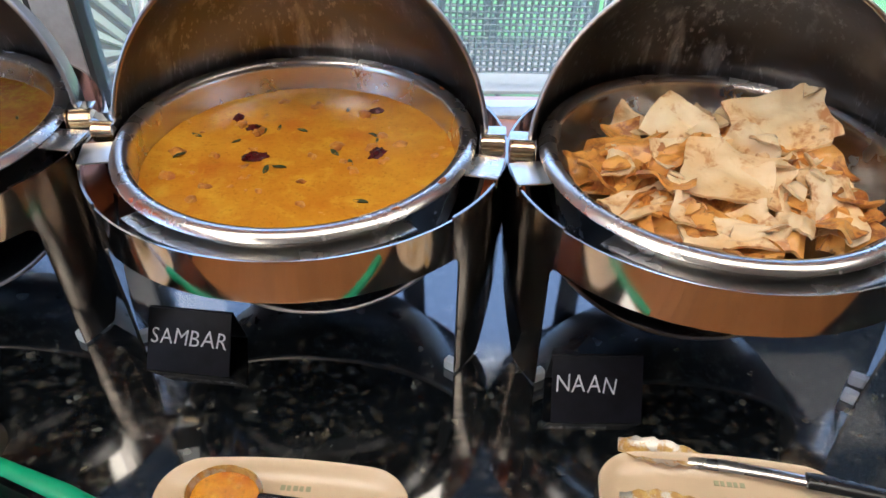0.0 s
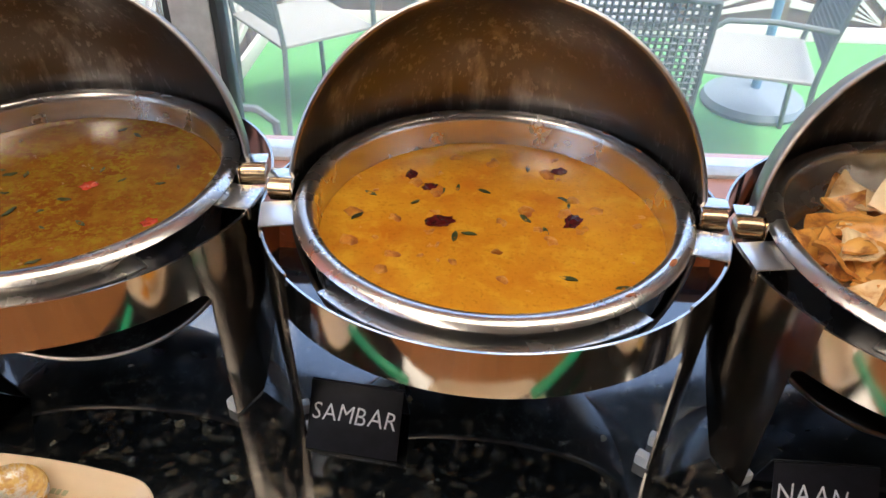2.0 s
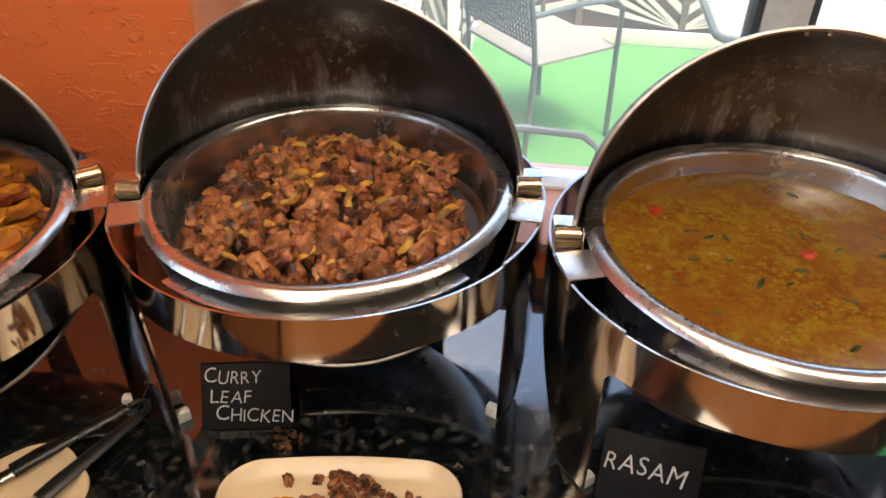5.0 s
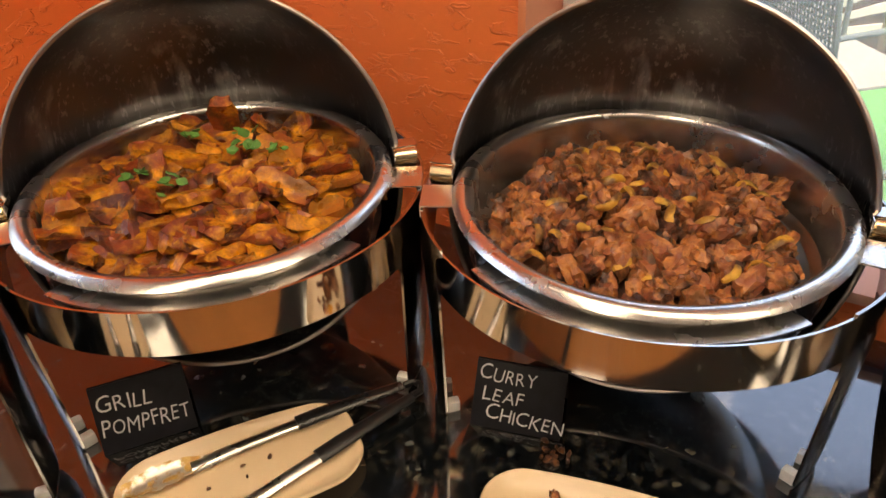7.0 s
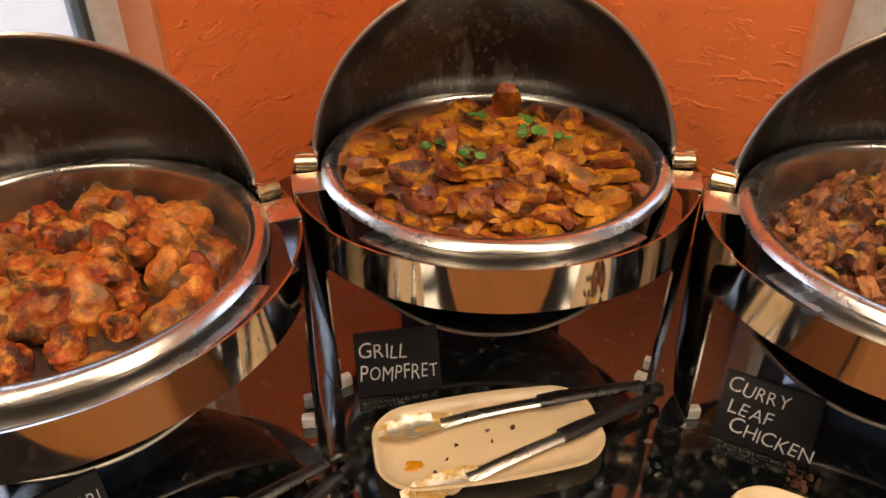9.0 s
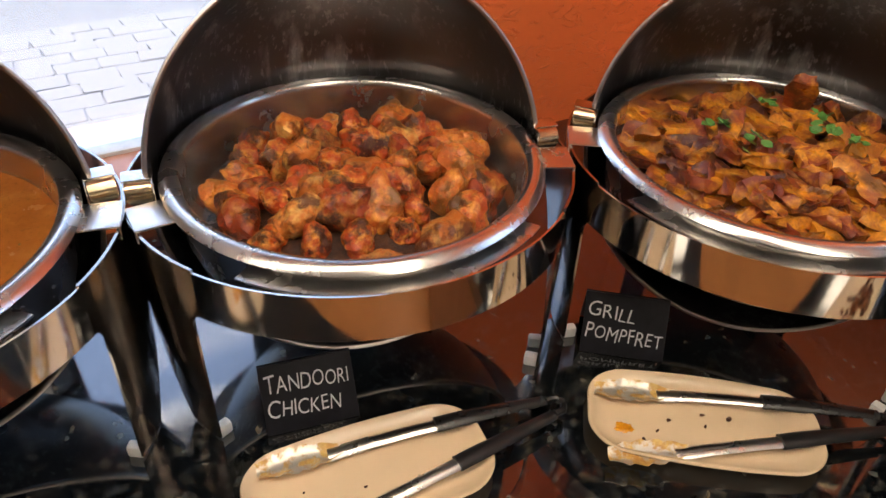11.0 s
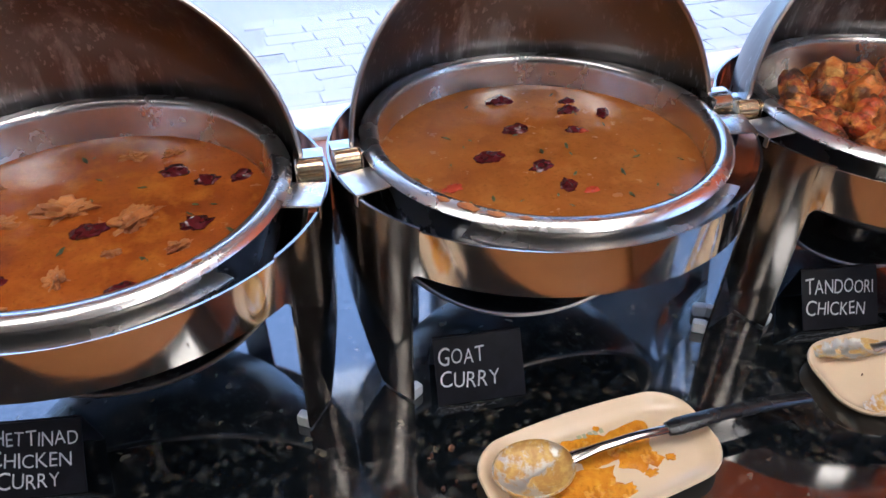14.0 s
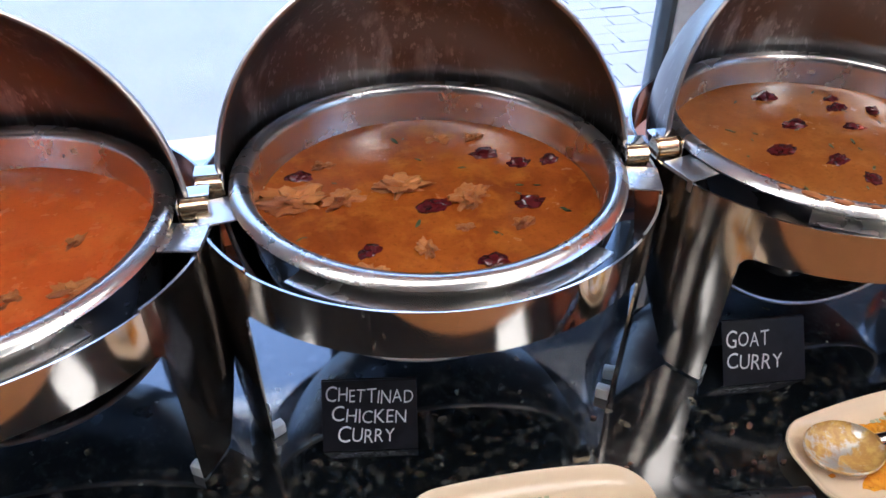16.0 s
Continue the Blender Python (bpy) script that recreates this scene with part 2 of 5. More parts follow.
M_STEEL = steel("polished_steel", grain=False)
# the band's steel again, tint darkened to stand in for dim reflections
M_PANEL_DIM = steel("dimmed_panel_steel", (0.46, 0.43, 0.40), 0.08, 0.20, grain=False)
M_PAN = steel("pan_steel", (0.80, 0.78, 0.75), 0.22, 0.34, 0.02)
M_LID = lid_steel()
M_EDGE = steel("lid_edge_steel", (0.45, 0.41, 0.38), 0.3, 0.42)
M_HINGE = steel("hinge_steel", (0.82, 0.66, 0.42), 0.15, 0.28)
M_GRANITE = granite()
M_ORANGE = paint("orange_plaster", (0.84, 0.205, 0.055), 0.42, 0.65)
# the walls' orange made paler: daylight on the reveals put into the colour
M_REVEAL_LIT = paint("lit_orange_reveal", (0.72, 0.26, 0.12), 0.5, 0.1)
M_SILL = paint("pink_sill", (0.66, 0.36, 0.29), 0.35, 0.0)
M_ALU = plain("white_aluminium", (0.72, 0.75, 0.76), 0.35, 0.2)
M_RUBBER = plain("grey_gasket", (0.05, 0.06, 0.065), 0.6)
M_WOODF = wood("cabinet_wood", (0.30, 0.13, 0.06), (0.42, 0.20, 0.10), 1.0, 0.35, (10, 10, 1))
M_FLOOR = wood("floor_wood", (0.46, 0.175, 0.05), (0.60, 0.265, 0.085), 0.8, 0.35, (1, 10, 10), 0.3)
M_ROOM = paint("brown_room_wall", (0.10, 0.07, 0.055), 0.6)
M_CEIL = paint("white_ceiling", (0.36, 0.34, 0.31), 0.7)
M_FOOT = plain("white_plastic_foot", (0.78, 0.78, 0.76), 0.45)
M_PLATE = plain("cream_melamine", (0.72, 0.55, 0.36), 0.22, 0.0, 0.04, 12, 0.03)
M_BLACK = plain("black_plastic", (0.012, 0.012, 0.013), 0.28, 0.0, 0.2, 60)
M_GREEN = plain("green_silicone", (0.02, 0.36, 0.16), 0.4)
M_CARD = plain("black_slate_card", (0.010, 0.010, 0.014), 0.5, 0.0, 0.3, 50, 0.05, Specular_IOR_Level=0.25)
M_CHALK = plain("white_chalk", (0.72, 0.72, 0.74), 0.8, 0.0, 0.25, 400, 0.1)
M_PRINT = plain("olive_print", (0.40, 0.38, 0.22), 0.5)
M_FUEL = steel("fuel_can_steel", (0.5, 0.49, 0.48), 0.18, 0.3)
M_DARKSTEEL = steel("water_pan_steel", (0.30, 0.29, 0.29), 0.2, 0.35)

# ---------- structure ----------
def wall_mesh(name, label, boxes, material, smooth=False):
    bm = bmesh.new()
    for b in boxes:
        box(bm, *b)
    return solid(name, bm, material, label, "wall", kind="structure", smooth=smooth)


SILL = 0.95
JAMB_X, JAMB_Y = -1.355, 0.575      # where the corner pier ends on the two window walls
EAST, SOUTH, TOP = 3.4, -4.2, 2.75
T = 0.20
wall_mesh("wall_north", "orange plastered wall below and beside the patio window", [
    (WALL_X - T, WALL_Y, 0, JAMB_X, WALL_Y + T, TOP),
    (JAMB_X, WALL_Y, 0, EAST, WALL_Y + T, SILL),
    (JAMB_X, WALL_Y, 2.35, EAST, WALL_Y + T, TOP)], M_ORANGE)
wall_mesh("wall_west", "orange plastered wall below and beside the courtyard window", [
    (WALL_X - T, JAMB_Y, 0, WALL_X, WALL_Y - 0.001, TOP),
    (WALL_X - T, SOUTH, 0, WALL_X, JAMB_Y, SILL),
    (WALL_X - T, SOUTH, 2.35, WALL_X, JAMB_Y, TOP)], M_ORANGE)
wall_mesh("wall_east", "dark brown room wall", [(EAST, SOUTH, 0, EAST + T, WALL_Y + T, TOP)], M_ROOM)
wall_mesh("wall_south", "dark brown room wall", [(WALL_X - T, SOUTH - T, 0, EAST + T, SOUTH, TOP)], M_ROOM)
wall_mesh("ceiling", "off-white painted ceiling", [(WALL_X - T, SOUTH - T, TOP, EAST + T, WALL_Y + T, TOP + 0.15)], M_CEIL)

bm = bmesh.new()
box(bm, WALL_X - T, SOUTH - T, -0.12, EAST + T, WALL_Y + T, -0.02)
floor = solid("floor", bm, M_RUBBER, "warm brown wooden plank floor", "floor", kind="structure", smooth=False)

# sills, reveals and window frames
bm = bmesh.new()
box(bm, JAMB_X, WALL_Y - 0.012, SILL, EAST, WALL_Y + T + 0.03, SILL + 0.018, 0.004)
solid("trim_sill_north", bm, M_SILL, "pale pink painted window sill above the counter", "window sill", kind="structure")
bm = bmesh.new()
box(bm, WALL_X - T - 0.03, SOUTH, SILL, WALL_X + 0.012, JAMB_Y, SILL + 0.018, 0.004)
solid("trim_sill_west", bm, M_SILL, "pale painted window sill in bright daylight", "window sill", kind="structure")
bm = bmesh.new()
box(bm, JAMB_X, WALL_Y - 0.004, SILL + 0.018, JAMB_X + 0.012, WALL_Y + 0.15, 2.35, 0.003)
solid("trim_reveal_north", bm, M_REVEAL_LIT, "window reveal, its orange paint lightened for daylight", "window reveal", kind="structure")
bm = bmesh.new()
box(bm, WALL_X - 0.15, JAMB_Y - 0.012, SILL + 0.018, WALL_X + 0.004, JAMB_Y, 2.35, 0.003)
solid("trim_reveal_west", bm, M_REVEAL_LIT, "window reveal, its orange paint lightened for daylight", "window reveal", kind="structure")


def pane_material():
    n = Nodes("hazy_glass")
    out = n.t.nodes["Material Output"]
    clear = n.add("ShaderNodeBsdfTransparent")
    clear.inputs[0].default_value = (0.97, 0.985, 0.98, 1)
    film = n.add("ShaderNodeBsdfTranslucent")
    film.inputs[0].default_value = (0.9, 0.93, 0.93, 1)
    gloss = n.add("ShaderNodeBsdfGlossy", Roughness=0.02)
    a, b = n.add("ShaderNodeMixShader"), n.add("ShaderNodeMixShader")
    n.link(n.ramp(n.noise(5, 5, 0.6), (0.3, HAZE), (0.75, HAZE * 1.5)), a.inputs[0])
    n.link(clear.outputs[0], a.inputs[1])
    n.link(film.outputs[0], a.inputs[2])
    fr = n.add("ShaderNodeFresnel", IOR=1.35)
    n.link(fr.outputs[0], b.inputs[0])
    n.link(a.outputs[0], b.inputs[1])
    n.link(gloss.outputs[0], b.inputs[2])
    n.link(b.outputs[0], out.inputs[0])
    return n.mat


M_PANE = pane_material()


def window(name, label, axis, at, a0, a1, posts, z0, z1):
    """Frame, gaskets and panes along one axis; posts split it."""
    def bb(bm, u0, v0, w0, u1, v1, w1, bev=0.003):
        if axis == "x":
            box(bm, u0, at + v0, w0, u1, at + v1, w1, bev)
        else:
            box(bm, at - v1, u0, w0, at - v0, u1, w1, bev)
    win = thing(name, label, "window", kind="structure")
    bm = bmesh.new()
    bb(bm, a0, -0.03, z0, a1, 0.03, z0 + 0.008)
    bb(bm, a0, -0.03, z1 - 0.05, a1, 0.03, z1)
    part("window_frame", bm, M_ALU, win, "white aluminium frame")
    edges = sorted([a0, a1, *posts])
    for e in edges:
        bm = bmesh.new()
        bb(bm, e - 0.03, -0.034, z0 + 0.008, e + 0.03, 0.034, z1 - 0.05)
        part("window_post", bm, M_ALU, win)
        for s in (-1, 1):
            u = e + s * 0.035
            if a0 < u < a1:
                bm = bmesh.new()
                bb(bm, min(u - 0.005, u + 0.005), -0.03, z0 + 0.008, max(u - 0.005, u + 0.005), 0.02, z1 - 0.05, 0.001)
                part("gasket", bm, M_RUBBER, win, "dark grey rubber gasket")
    for u0, u1 in zip(edges[:-1], edges[1:]):
        bm = bmesh.new()
        bb(bm, u0 + 0.03, -0.003, z0 + 0.006, u1 - 0.03, 0.003, z1 - 0.045, 0)
        ob = part("pane", bm, M_PANE, win, smooth=False)
        ob.visible_shadow = False
    return win


window("window_1", "white framed patio window with hazy glass", "x", WALL_Y + 0.17, JAMB_X + 0.03, EAST - 0.05, (-0.58, 1.3), SILL + 0.018, 2.35)
window("window_2", "white framed courtyard window with hazy glass", "y", WALL_X - 0.13, SOUTH + 0.05, JAMB_Y - 0.03, (-0.225, -1.9), SILL + 0.018, 2.35)

# ---------- counter ----------
def counter_slab():
    bm = bmesh.new()
    out = [(WALL_X + 0.002, SOUTH + 0.4), (-1.405, SOUTH + 0.4), (-1.370, 0.417), (2.4, 0.33), (2.4, WALL_Y - 0.002), (WALL_X + 0.002, WALL_Y - 0.002)]
    vs = [bm.verts.new((x, y, C - 0.04)) for x, y in out]
    f = bm.faces.new(vs)
    r = bmesh.ops.extrude_face_region(bm, geom=[f])
    bmesh.ops.translate(bm, verts=[g for g in r["geom"] if isinstance(g, bmesh.types.BMVert)], vec=(0, 0, 0.04))
    bmesh.ops.bevel(bm, geom=[e for e in bm.edges if all(v.co.z > C - 0.001 for v in e.verts)], offset=0.004, segments=3, affect="EDGES")
    return solid("counter_top", bm, M_GRANITE, "polished black granite buffet counter with pale flecks", "counter top", kind="structure", smooth=False)


counter_slab()
bm = bmesh.new()
box(bm, WALL_X + 0.003, SOUTH + 0.45, 0.1, -1.45, 0.38, C - 0.041, 0.003)
solid("counter_base_west", bm, M_WOODF, "reddish brown wooden counter front", "counter base", kind="structure", smooth=False)
bm = bmesh.new()
box(bm, -1.449, 0.47, 0.1, 2.35, WALL_Y - 0.003, C - 0.041, 0.003)
solid("counter_base_north", bm, M_WOODF, "reddish brown wooden counter front", "counter base", kind="structure", smooth=False)

# ceiling lights over the buffet
M_GLOW = bpy.data.materials.new("warm_lamp")
M_GLOW.use_nodes = True
g = M_GLOW.node_tree.nodes["Principled BSDF"]
g.inputs["Emission Color"].default_value = (1.0, 0.84, 0.62, 1)
g.inputs["Emission Strength"].default_value = LAMP
for x, y in [(-1.30 + 0.75 * i, 0.25) for i in range(5)] + [(-1.25, -0.45 - 0.75 * j) for j in range(4)]:
    lamp = thing("ceiling_light", "square warm white ceiling light panel", "ceiling light", pose(x, y, TOP), "ceiling lights")
    bm = bmesh.new()
    box(bm, -0.26, -0.26, -0.02, 0.26, 0.26, -0.002)
    part("diffuser", bm, M_GLOW, lamp, "glowing warm diffuser", smooth=False)
    bm = bmesh.new()
    for b in ((-0.29, -0.29, 0.29, -0.261), (-0.29, 0.261, 0.29, 0.29), (-0.29, -0.261, -0.261, 0.261), (0.261, -0.261, 0.29, 0.261)):
        box(bm, b[0], b[1], -0.03, b[2], b[3], -0.001, 0.003)
    part("frame", bm, M_ALU, lamp)

# ---------- chafing dishes ----------
RA, RB = 0.2440, 0.2215       # half width and half depth of the stand's ring
RING_TOP, BAND_LOW = 0.25, 0.197
HC, LR, LID_TURN = 0.249, 0.2185, 18.5


def ring_point(th, inset=0.0):
    """th: degrees from the right-hand side, towards the front."""
    return (RA - inset) * math.cos(radians(th)), -(RB - inset) * math.sin(radians(th))


def shell(bm, cols, thick=0.0022):
    """A bent sheet: cols of (degrees, low, high)."""
    grid = []
    rows = 5
    for th, lo, hi in cols:
        o, i = [], []
        for k in range(rows):
            z = lo + (hi - lo) * k / (rows - 1)
            flare = -0.006 * max(0.0, (0.2 - z) / 0.2)
            x, y = ring_point(th, -flare)
            o.append(bm.verts.new((x, y, z)))
            x, y = ring_point(th, thick - flare)
            i.append(bm.verts.new((x, y, z)))
        grid.append((o, i))
    for (o, i), (p, q) in zip(grid[:-1], grid[1:]):
        for k in range(rows - 1):
            bm.faces.new((o[k], p[k], p[k + 1], o[k + 1]))
            bm.faces.new((i[k], i[k + 1], q[k + 1], q[k]))
        bm.faces.new((o[-1], p[-1], q[-1], i[-1]))
        bm.faces.new((o[0], i[0], q[0], p[0]))
    for o, i in (grid[0], grid[-1]):
        for k in range(rows - 1):
            bm.faces.new((o[k], o[k + 1], i[k + 1], i[k]))
    return bm


def leg_low(a):
    """Lower edge of a side panel at a degrees from the side axis."""
    if a < -38:          # a plain rear leg behind the lid
        return 0.004 if -66 < a < -56 else BAND_LOW
    if a > 37.5:
        return BAND_LOW - 0.010 * max(0, (40.5 - a) / 3) ** 2
    if a > 36.2:
        return BAND_LOW - 0.012 - (BAND_LOW - 0.016) * ((37.5 - a) / 1.3)
    if a > 24:
        return 0.004
    return 0.004 + (BAND_LOW - 0.004) * min(1.0, (24 - a) / 27)


def frange(a, b, n):
    return [a + (b - a) * i / n for i in range(n + 1)]


def chafer():
    ch = thing("chafing_dish", "round polished steel roll-top chafing dish with open lid", "chafing dish")
    bm = bmesh.new()
    shell(bm, [(th, BAND_LOW, RING_TOP) for th in frange(40.5, 139.5, 48)])
    part("front_band", bm, M_STEEL, ch)
    bm = bmesh.new()
    shell(bm, [(th, BAND_LOW, RING_TOP) for th in frange(250, 290, 20)])
    part("rear_band", bm, M_STEEL, ch)
    angles = frange(-70, -66.1, 2) + [-65.9] + frange(-64, -58, 4) + [-56.1] + frange(-55.9, -6, 20) + frange(-4, 24, 16) + frange(24.2, 36, 6) + frange(36.2, 37.3, 4) + frange(37.5, 40.5, 3)
    for side in (0, 180):
        bm = bmesh.new()
        shell(bm, [(a if side == 0 else 180 - a, leg_low(a), RING_TOP + 0.003) for a in angles], 0.0028)
        leg = part("side_panel", bm, M_PANEL_DIM, ch, "bent steel side panel with two legs")
        for a in (-61, 25.5, 34.5):
            bm = bmesh.new()
            x, y = ring_point(a if side == 0 else 180 - a, 0.009)
            m = pose(x, y, 0, 0, 0, math.degrees(math.atan2(y, x)))
            box(bm, -0.016, -0.006, 0.0, 0.001, 0.006, 0.016, 0.003, m)
            part("foot", bm, M_FOOT, leg, "white plastic foot")
    # food pan
    bm = bmesh.new()
    revolve(bm, [(0.0, 0.196), (0.165, 0.196), (0.178, 0.200), (0.1835, 0.212), (0.1855, 0.256), (0.1866, 0.2625), (0.1890, 0.2660), (0.1935, 0.2680), (0.1990, 0.2672),
                 (0.2045, 0.2640), (0.2073, 0.2600), (0.2050, 0.2570), (0.1995, 0.2590), (0.1890, 0.2570), (0.1860, 0.2110), (0.167, 0.194), (0.0, 0.194)], 128)
    pan = part("food_pan", bm, M_PAN, ch, "brushed steel food pan with rolled rim")
    for s in (1, -1):
        bm = bmesh.new()
        box(bm, 0.2035, -0.0225, 0.2545, 0.2415, 0.0225, 0.2565, 0.0008)
        box(bm, 0.2395, -0.0225, 0.2425, 0.2413, 0.0225, 0.2560, 0.0006)
        bmesh.ops.transform(bm, matrix=pose(0, 0, 0, 0, 0, -13 if s > 0 else 193), verts=bm.verts)
        part("handle", bm, M_PAN, pan, "flat steel pan handle")
    # water pan and its flange
    bm = bmesh.new()
    revolve(bm, [(0.1885, 0.2500), (0.1905, 0.2500), (0.1890, 0.205), (0.176, 0.165), (0.145, 0.142), (0.0, 0.134), (0.0, 0.132), (0.146, 0.140), (0.178, 0.163), (0.191, 0.204), (0.1925, 0.2500)], 96)
    water = part("water_pan", bm, M_DARKSTEEL, ch, "dull steel water pan")
    bm = bmesh.new()
    a0, a1 = radians(-90 - 43), radians(-90 + 43)
    revolve(bm, [(0.1925, 0.2470), (0.2190, 0.2470), (0.2190, 0.2490), (0.1925, 0.2490), (0.1925, 0.2470)], 40, a0, a1)
    part("flange", bm, M_PAN, water, "flat steel flange")
    bm = bmesh.new()
    revolve(bm, [(0.0, 0.058), (0.030, 0.058), (0.033, 0.061), (0.033, 0.118), (0.031, 0.134), (0.0, 0.134)], 32)
    bmesh.ops.translate(bm, verts=bm.verts, vec=(-0.02, -0.005, 0))
    part("heater", bm, M_FUEL, water, "short steel heater drum")
    # lid: a hemisphere rolled back about the hinges
    bm = bmesh.new()
    prof = []
    for i in range(25):
        a = radians(90 * i / 24)
        prof.append((LR * math.cos(a), LR * math.sin(a) * 0.97))
    inner = [(r * (1 - 0.0016 / LR), max(0, z - 0.0016) if i else 0.0) for i, (r, z) in enumerate(prof)]
    prof[-1] = (0.0, prof[-1][1])
    inner[-1] = (0.0, inner[-1][1])
    revolve(bm, prof + inner[::-1], 112)
    # the dome's axis points back and down
    turn = pose(0, 0, HC, -90 - LID_TURN, 0, 0)
    bmesh.ops.transform(bm, matrix=turn, verts=bm.verts)
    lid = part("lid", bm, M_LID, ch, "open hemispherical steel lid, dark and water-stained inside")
    bm = bmesh.new()
    tube(bm, [(LR * math.cos(2 * math.pi * i / 112), LR * math.sin(2 * math.pi * i / 112), 0) for i in range(112)], 0.0030, 8, True)
    bmesh.ops.transform(bm, matrix=turn, verts=bm.verts)
    part("lid_rim", bm, M_EDGE, lid, "rolled steel lid edge")
    for s in (-1, 1):
        bm = bmesh.new()
        m = pose(s * 0.2255, -0.004, 0.257, 0, 90, 0)
        bmesh.ops.create_cone(bm, cap_ends=True, segments=24, radius1=0.0130, radius2=0.0130, depth=0.026, matrix=m)
        bmesh.ops.bevel(bm, geom=[e for e in bm.edges if len(e.link_faces) == 2 and max(len(f.verts) for f in e.link_faces) > 4], offset=0.0018, segments=2, affect="EDGES")
        hinge = part("hinge", bm, M_HINGE, ch, "brass-toned steel hinge barrel")
        bm = bmesh.new()
        box(bm, s * 0.2255 - 0.015, -0.006, 0.2698, s * 0.2255 + 0.015, 0.014, 0.2713, 0.0005)
        box(bm, s * 0.2108 - 0.0008, -0.018, 0.243, s * 0.2108 + 0.0008, 0.012, 0.2715, 0.0005)
        part("bracket", bm, M_STEEL, hinge, "bent steel hinge bracket")
    for s in (-0.011, 0.011):
        bm = bmesh.new()
        bmesh.ops.create_uvsphere(bm, u_segments=10, v_segments=6, radius=0.0035)
        bmesh.ops.transform(bm, matrix=turn @ pose(s, -LR + 0.004, 0.010), verts=bm.verts)
        part("rivet", bm, M_STEEL, lid)
    return ch


DISHES = {   # centre x, y and turn of each dish
    "naan": (0.347, 0.747, -5.0), "sambar": (-0.136, 0.790, -2.9), "rasam": (-0.624, 0.807, 5.9), "curry_leaf": (-1.116, 0.834, 10.6),
    "pomfret": (-1.570, 0.661, 41.1), "tandoori": (-1.766, 0.2145, 78.9), "goat": (-1.8265, -0.270, 88.6), "chettinad": (-1.850, -0.770, 83.6), "tomato": (-1.845, -1.245, 88.0)}
AT = {k: pose(x, y, C, 0, 0, a) @ Matrix.Scale(1.022 if k in ("goat", "chettinad", "tomato") else 1.0, 4) for k, (x, y, a) in DISHES.items()}
first = None
HOLDS = {"naan": "holding torn naan bread", "sambar": "holding yellow lentil stew", "rasam": "holding thin herb broth", "curry_leaf": "holding dark chicken chunks",
         "pomfret": "holding grilled fish pieces", "tandoori": "holding red roasted chicken", "goat": "holding brown goat curry", "chettinad": "holding brown chicken curry", "tomato": "holding orange-red curry"}
for k in DISHES:
    if first is None:
        first = chafer()
        first.matrix_world = AT[k]
        ch = first
    else:
        ch = copy_thing(first, AT[k])
        ch.matrix_basis = AT[k]
    tagged(ch, "round polished steel roll-top chafing dish, lid open, " + HOLDS[k], "chafing dish", "chafing dishes along the buffet")

# ---------- outside: patio and courtyard ----------
def turf_material():
    n = Nodes("artificial_turf")
    at = n.pos()
    c = n.mix(n.ramp(n.noise(220, 3, 0.7, at), (0.35, 0.0), (0.7, 1.0)), (0.055, 0.21, 0.045), (0.12, 0.33, 0.09))
    c = n.mix(n.ramp(n.noise(2.5, 4, 0.6, at), (0.3, 0.0), (0.8, 0.4)), c, (0.08, 0.24, 0.065))
    return n.set(c, 0.8, 0.0, n.bump(n.noise(400, 2), 0.5, 0.004))


M_TURF = turf_material()
M_STONE = plain("pale_paving_stone", (0.165, 0.150, 0.137), 0.8, 0.0, 0.15, 9, 0.4)
M_GROUND = plain("pale_sandy_ground", (0.120, 0.111, 0.102), 0.9, 0.0, 0.12, 3, 0.3)
M_FENCE = wood("fence_board", (0.17, 0.11, 0.07), (0.23, 0.155, 0.10), 1.0, 0.6, (10, 10, 1))
M_SLAT = plain("cream_fence_slat", (0.62, 0.57, 0.48), 0.6)
M_CHAIR = plain("grey_green_metal", (0.12, 0.135, 0.115), 0.45, 0.3)
M_UMB = plain("grey_cast_base", (0.16, 0.19, 0.21), 0.6)

bm = bmesh.new()
bmesh.ops.create_grid(bm, x_segments=1, y_segments=1, size=300)
bmesh.ops.translate(bm, verts=bm.verts, vec=(0, 0, -0.13))
solid("ground", bm, M_GROUND, "pale sunlit courtyard ground", "ground", kind="structure", smooth=False)
bm = bmesh.new()
box(bm, -1.40, WALL_Y + T, -0.125, 3.6, 4.5, 0.0)
solid("pavement_turf", bm, M_TURF, "bright green artificial turf patio", "artificial turf", kind="structure", smooth=False)


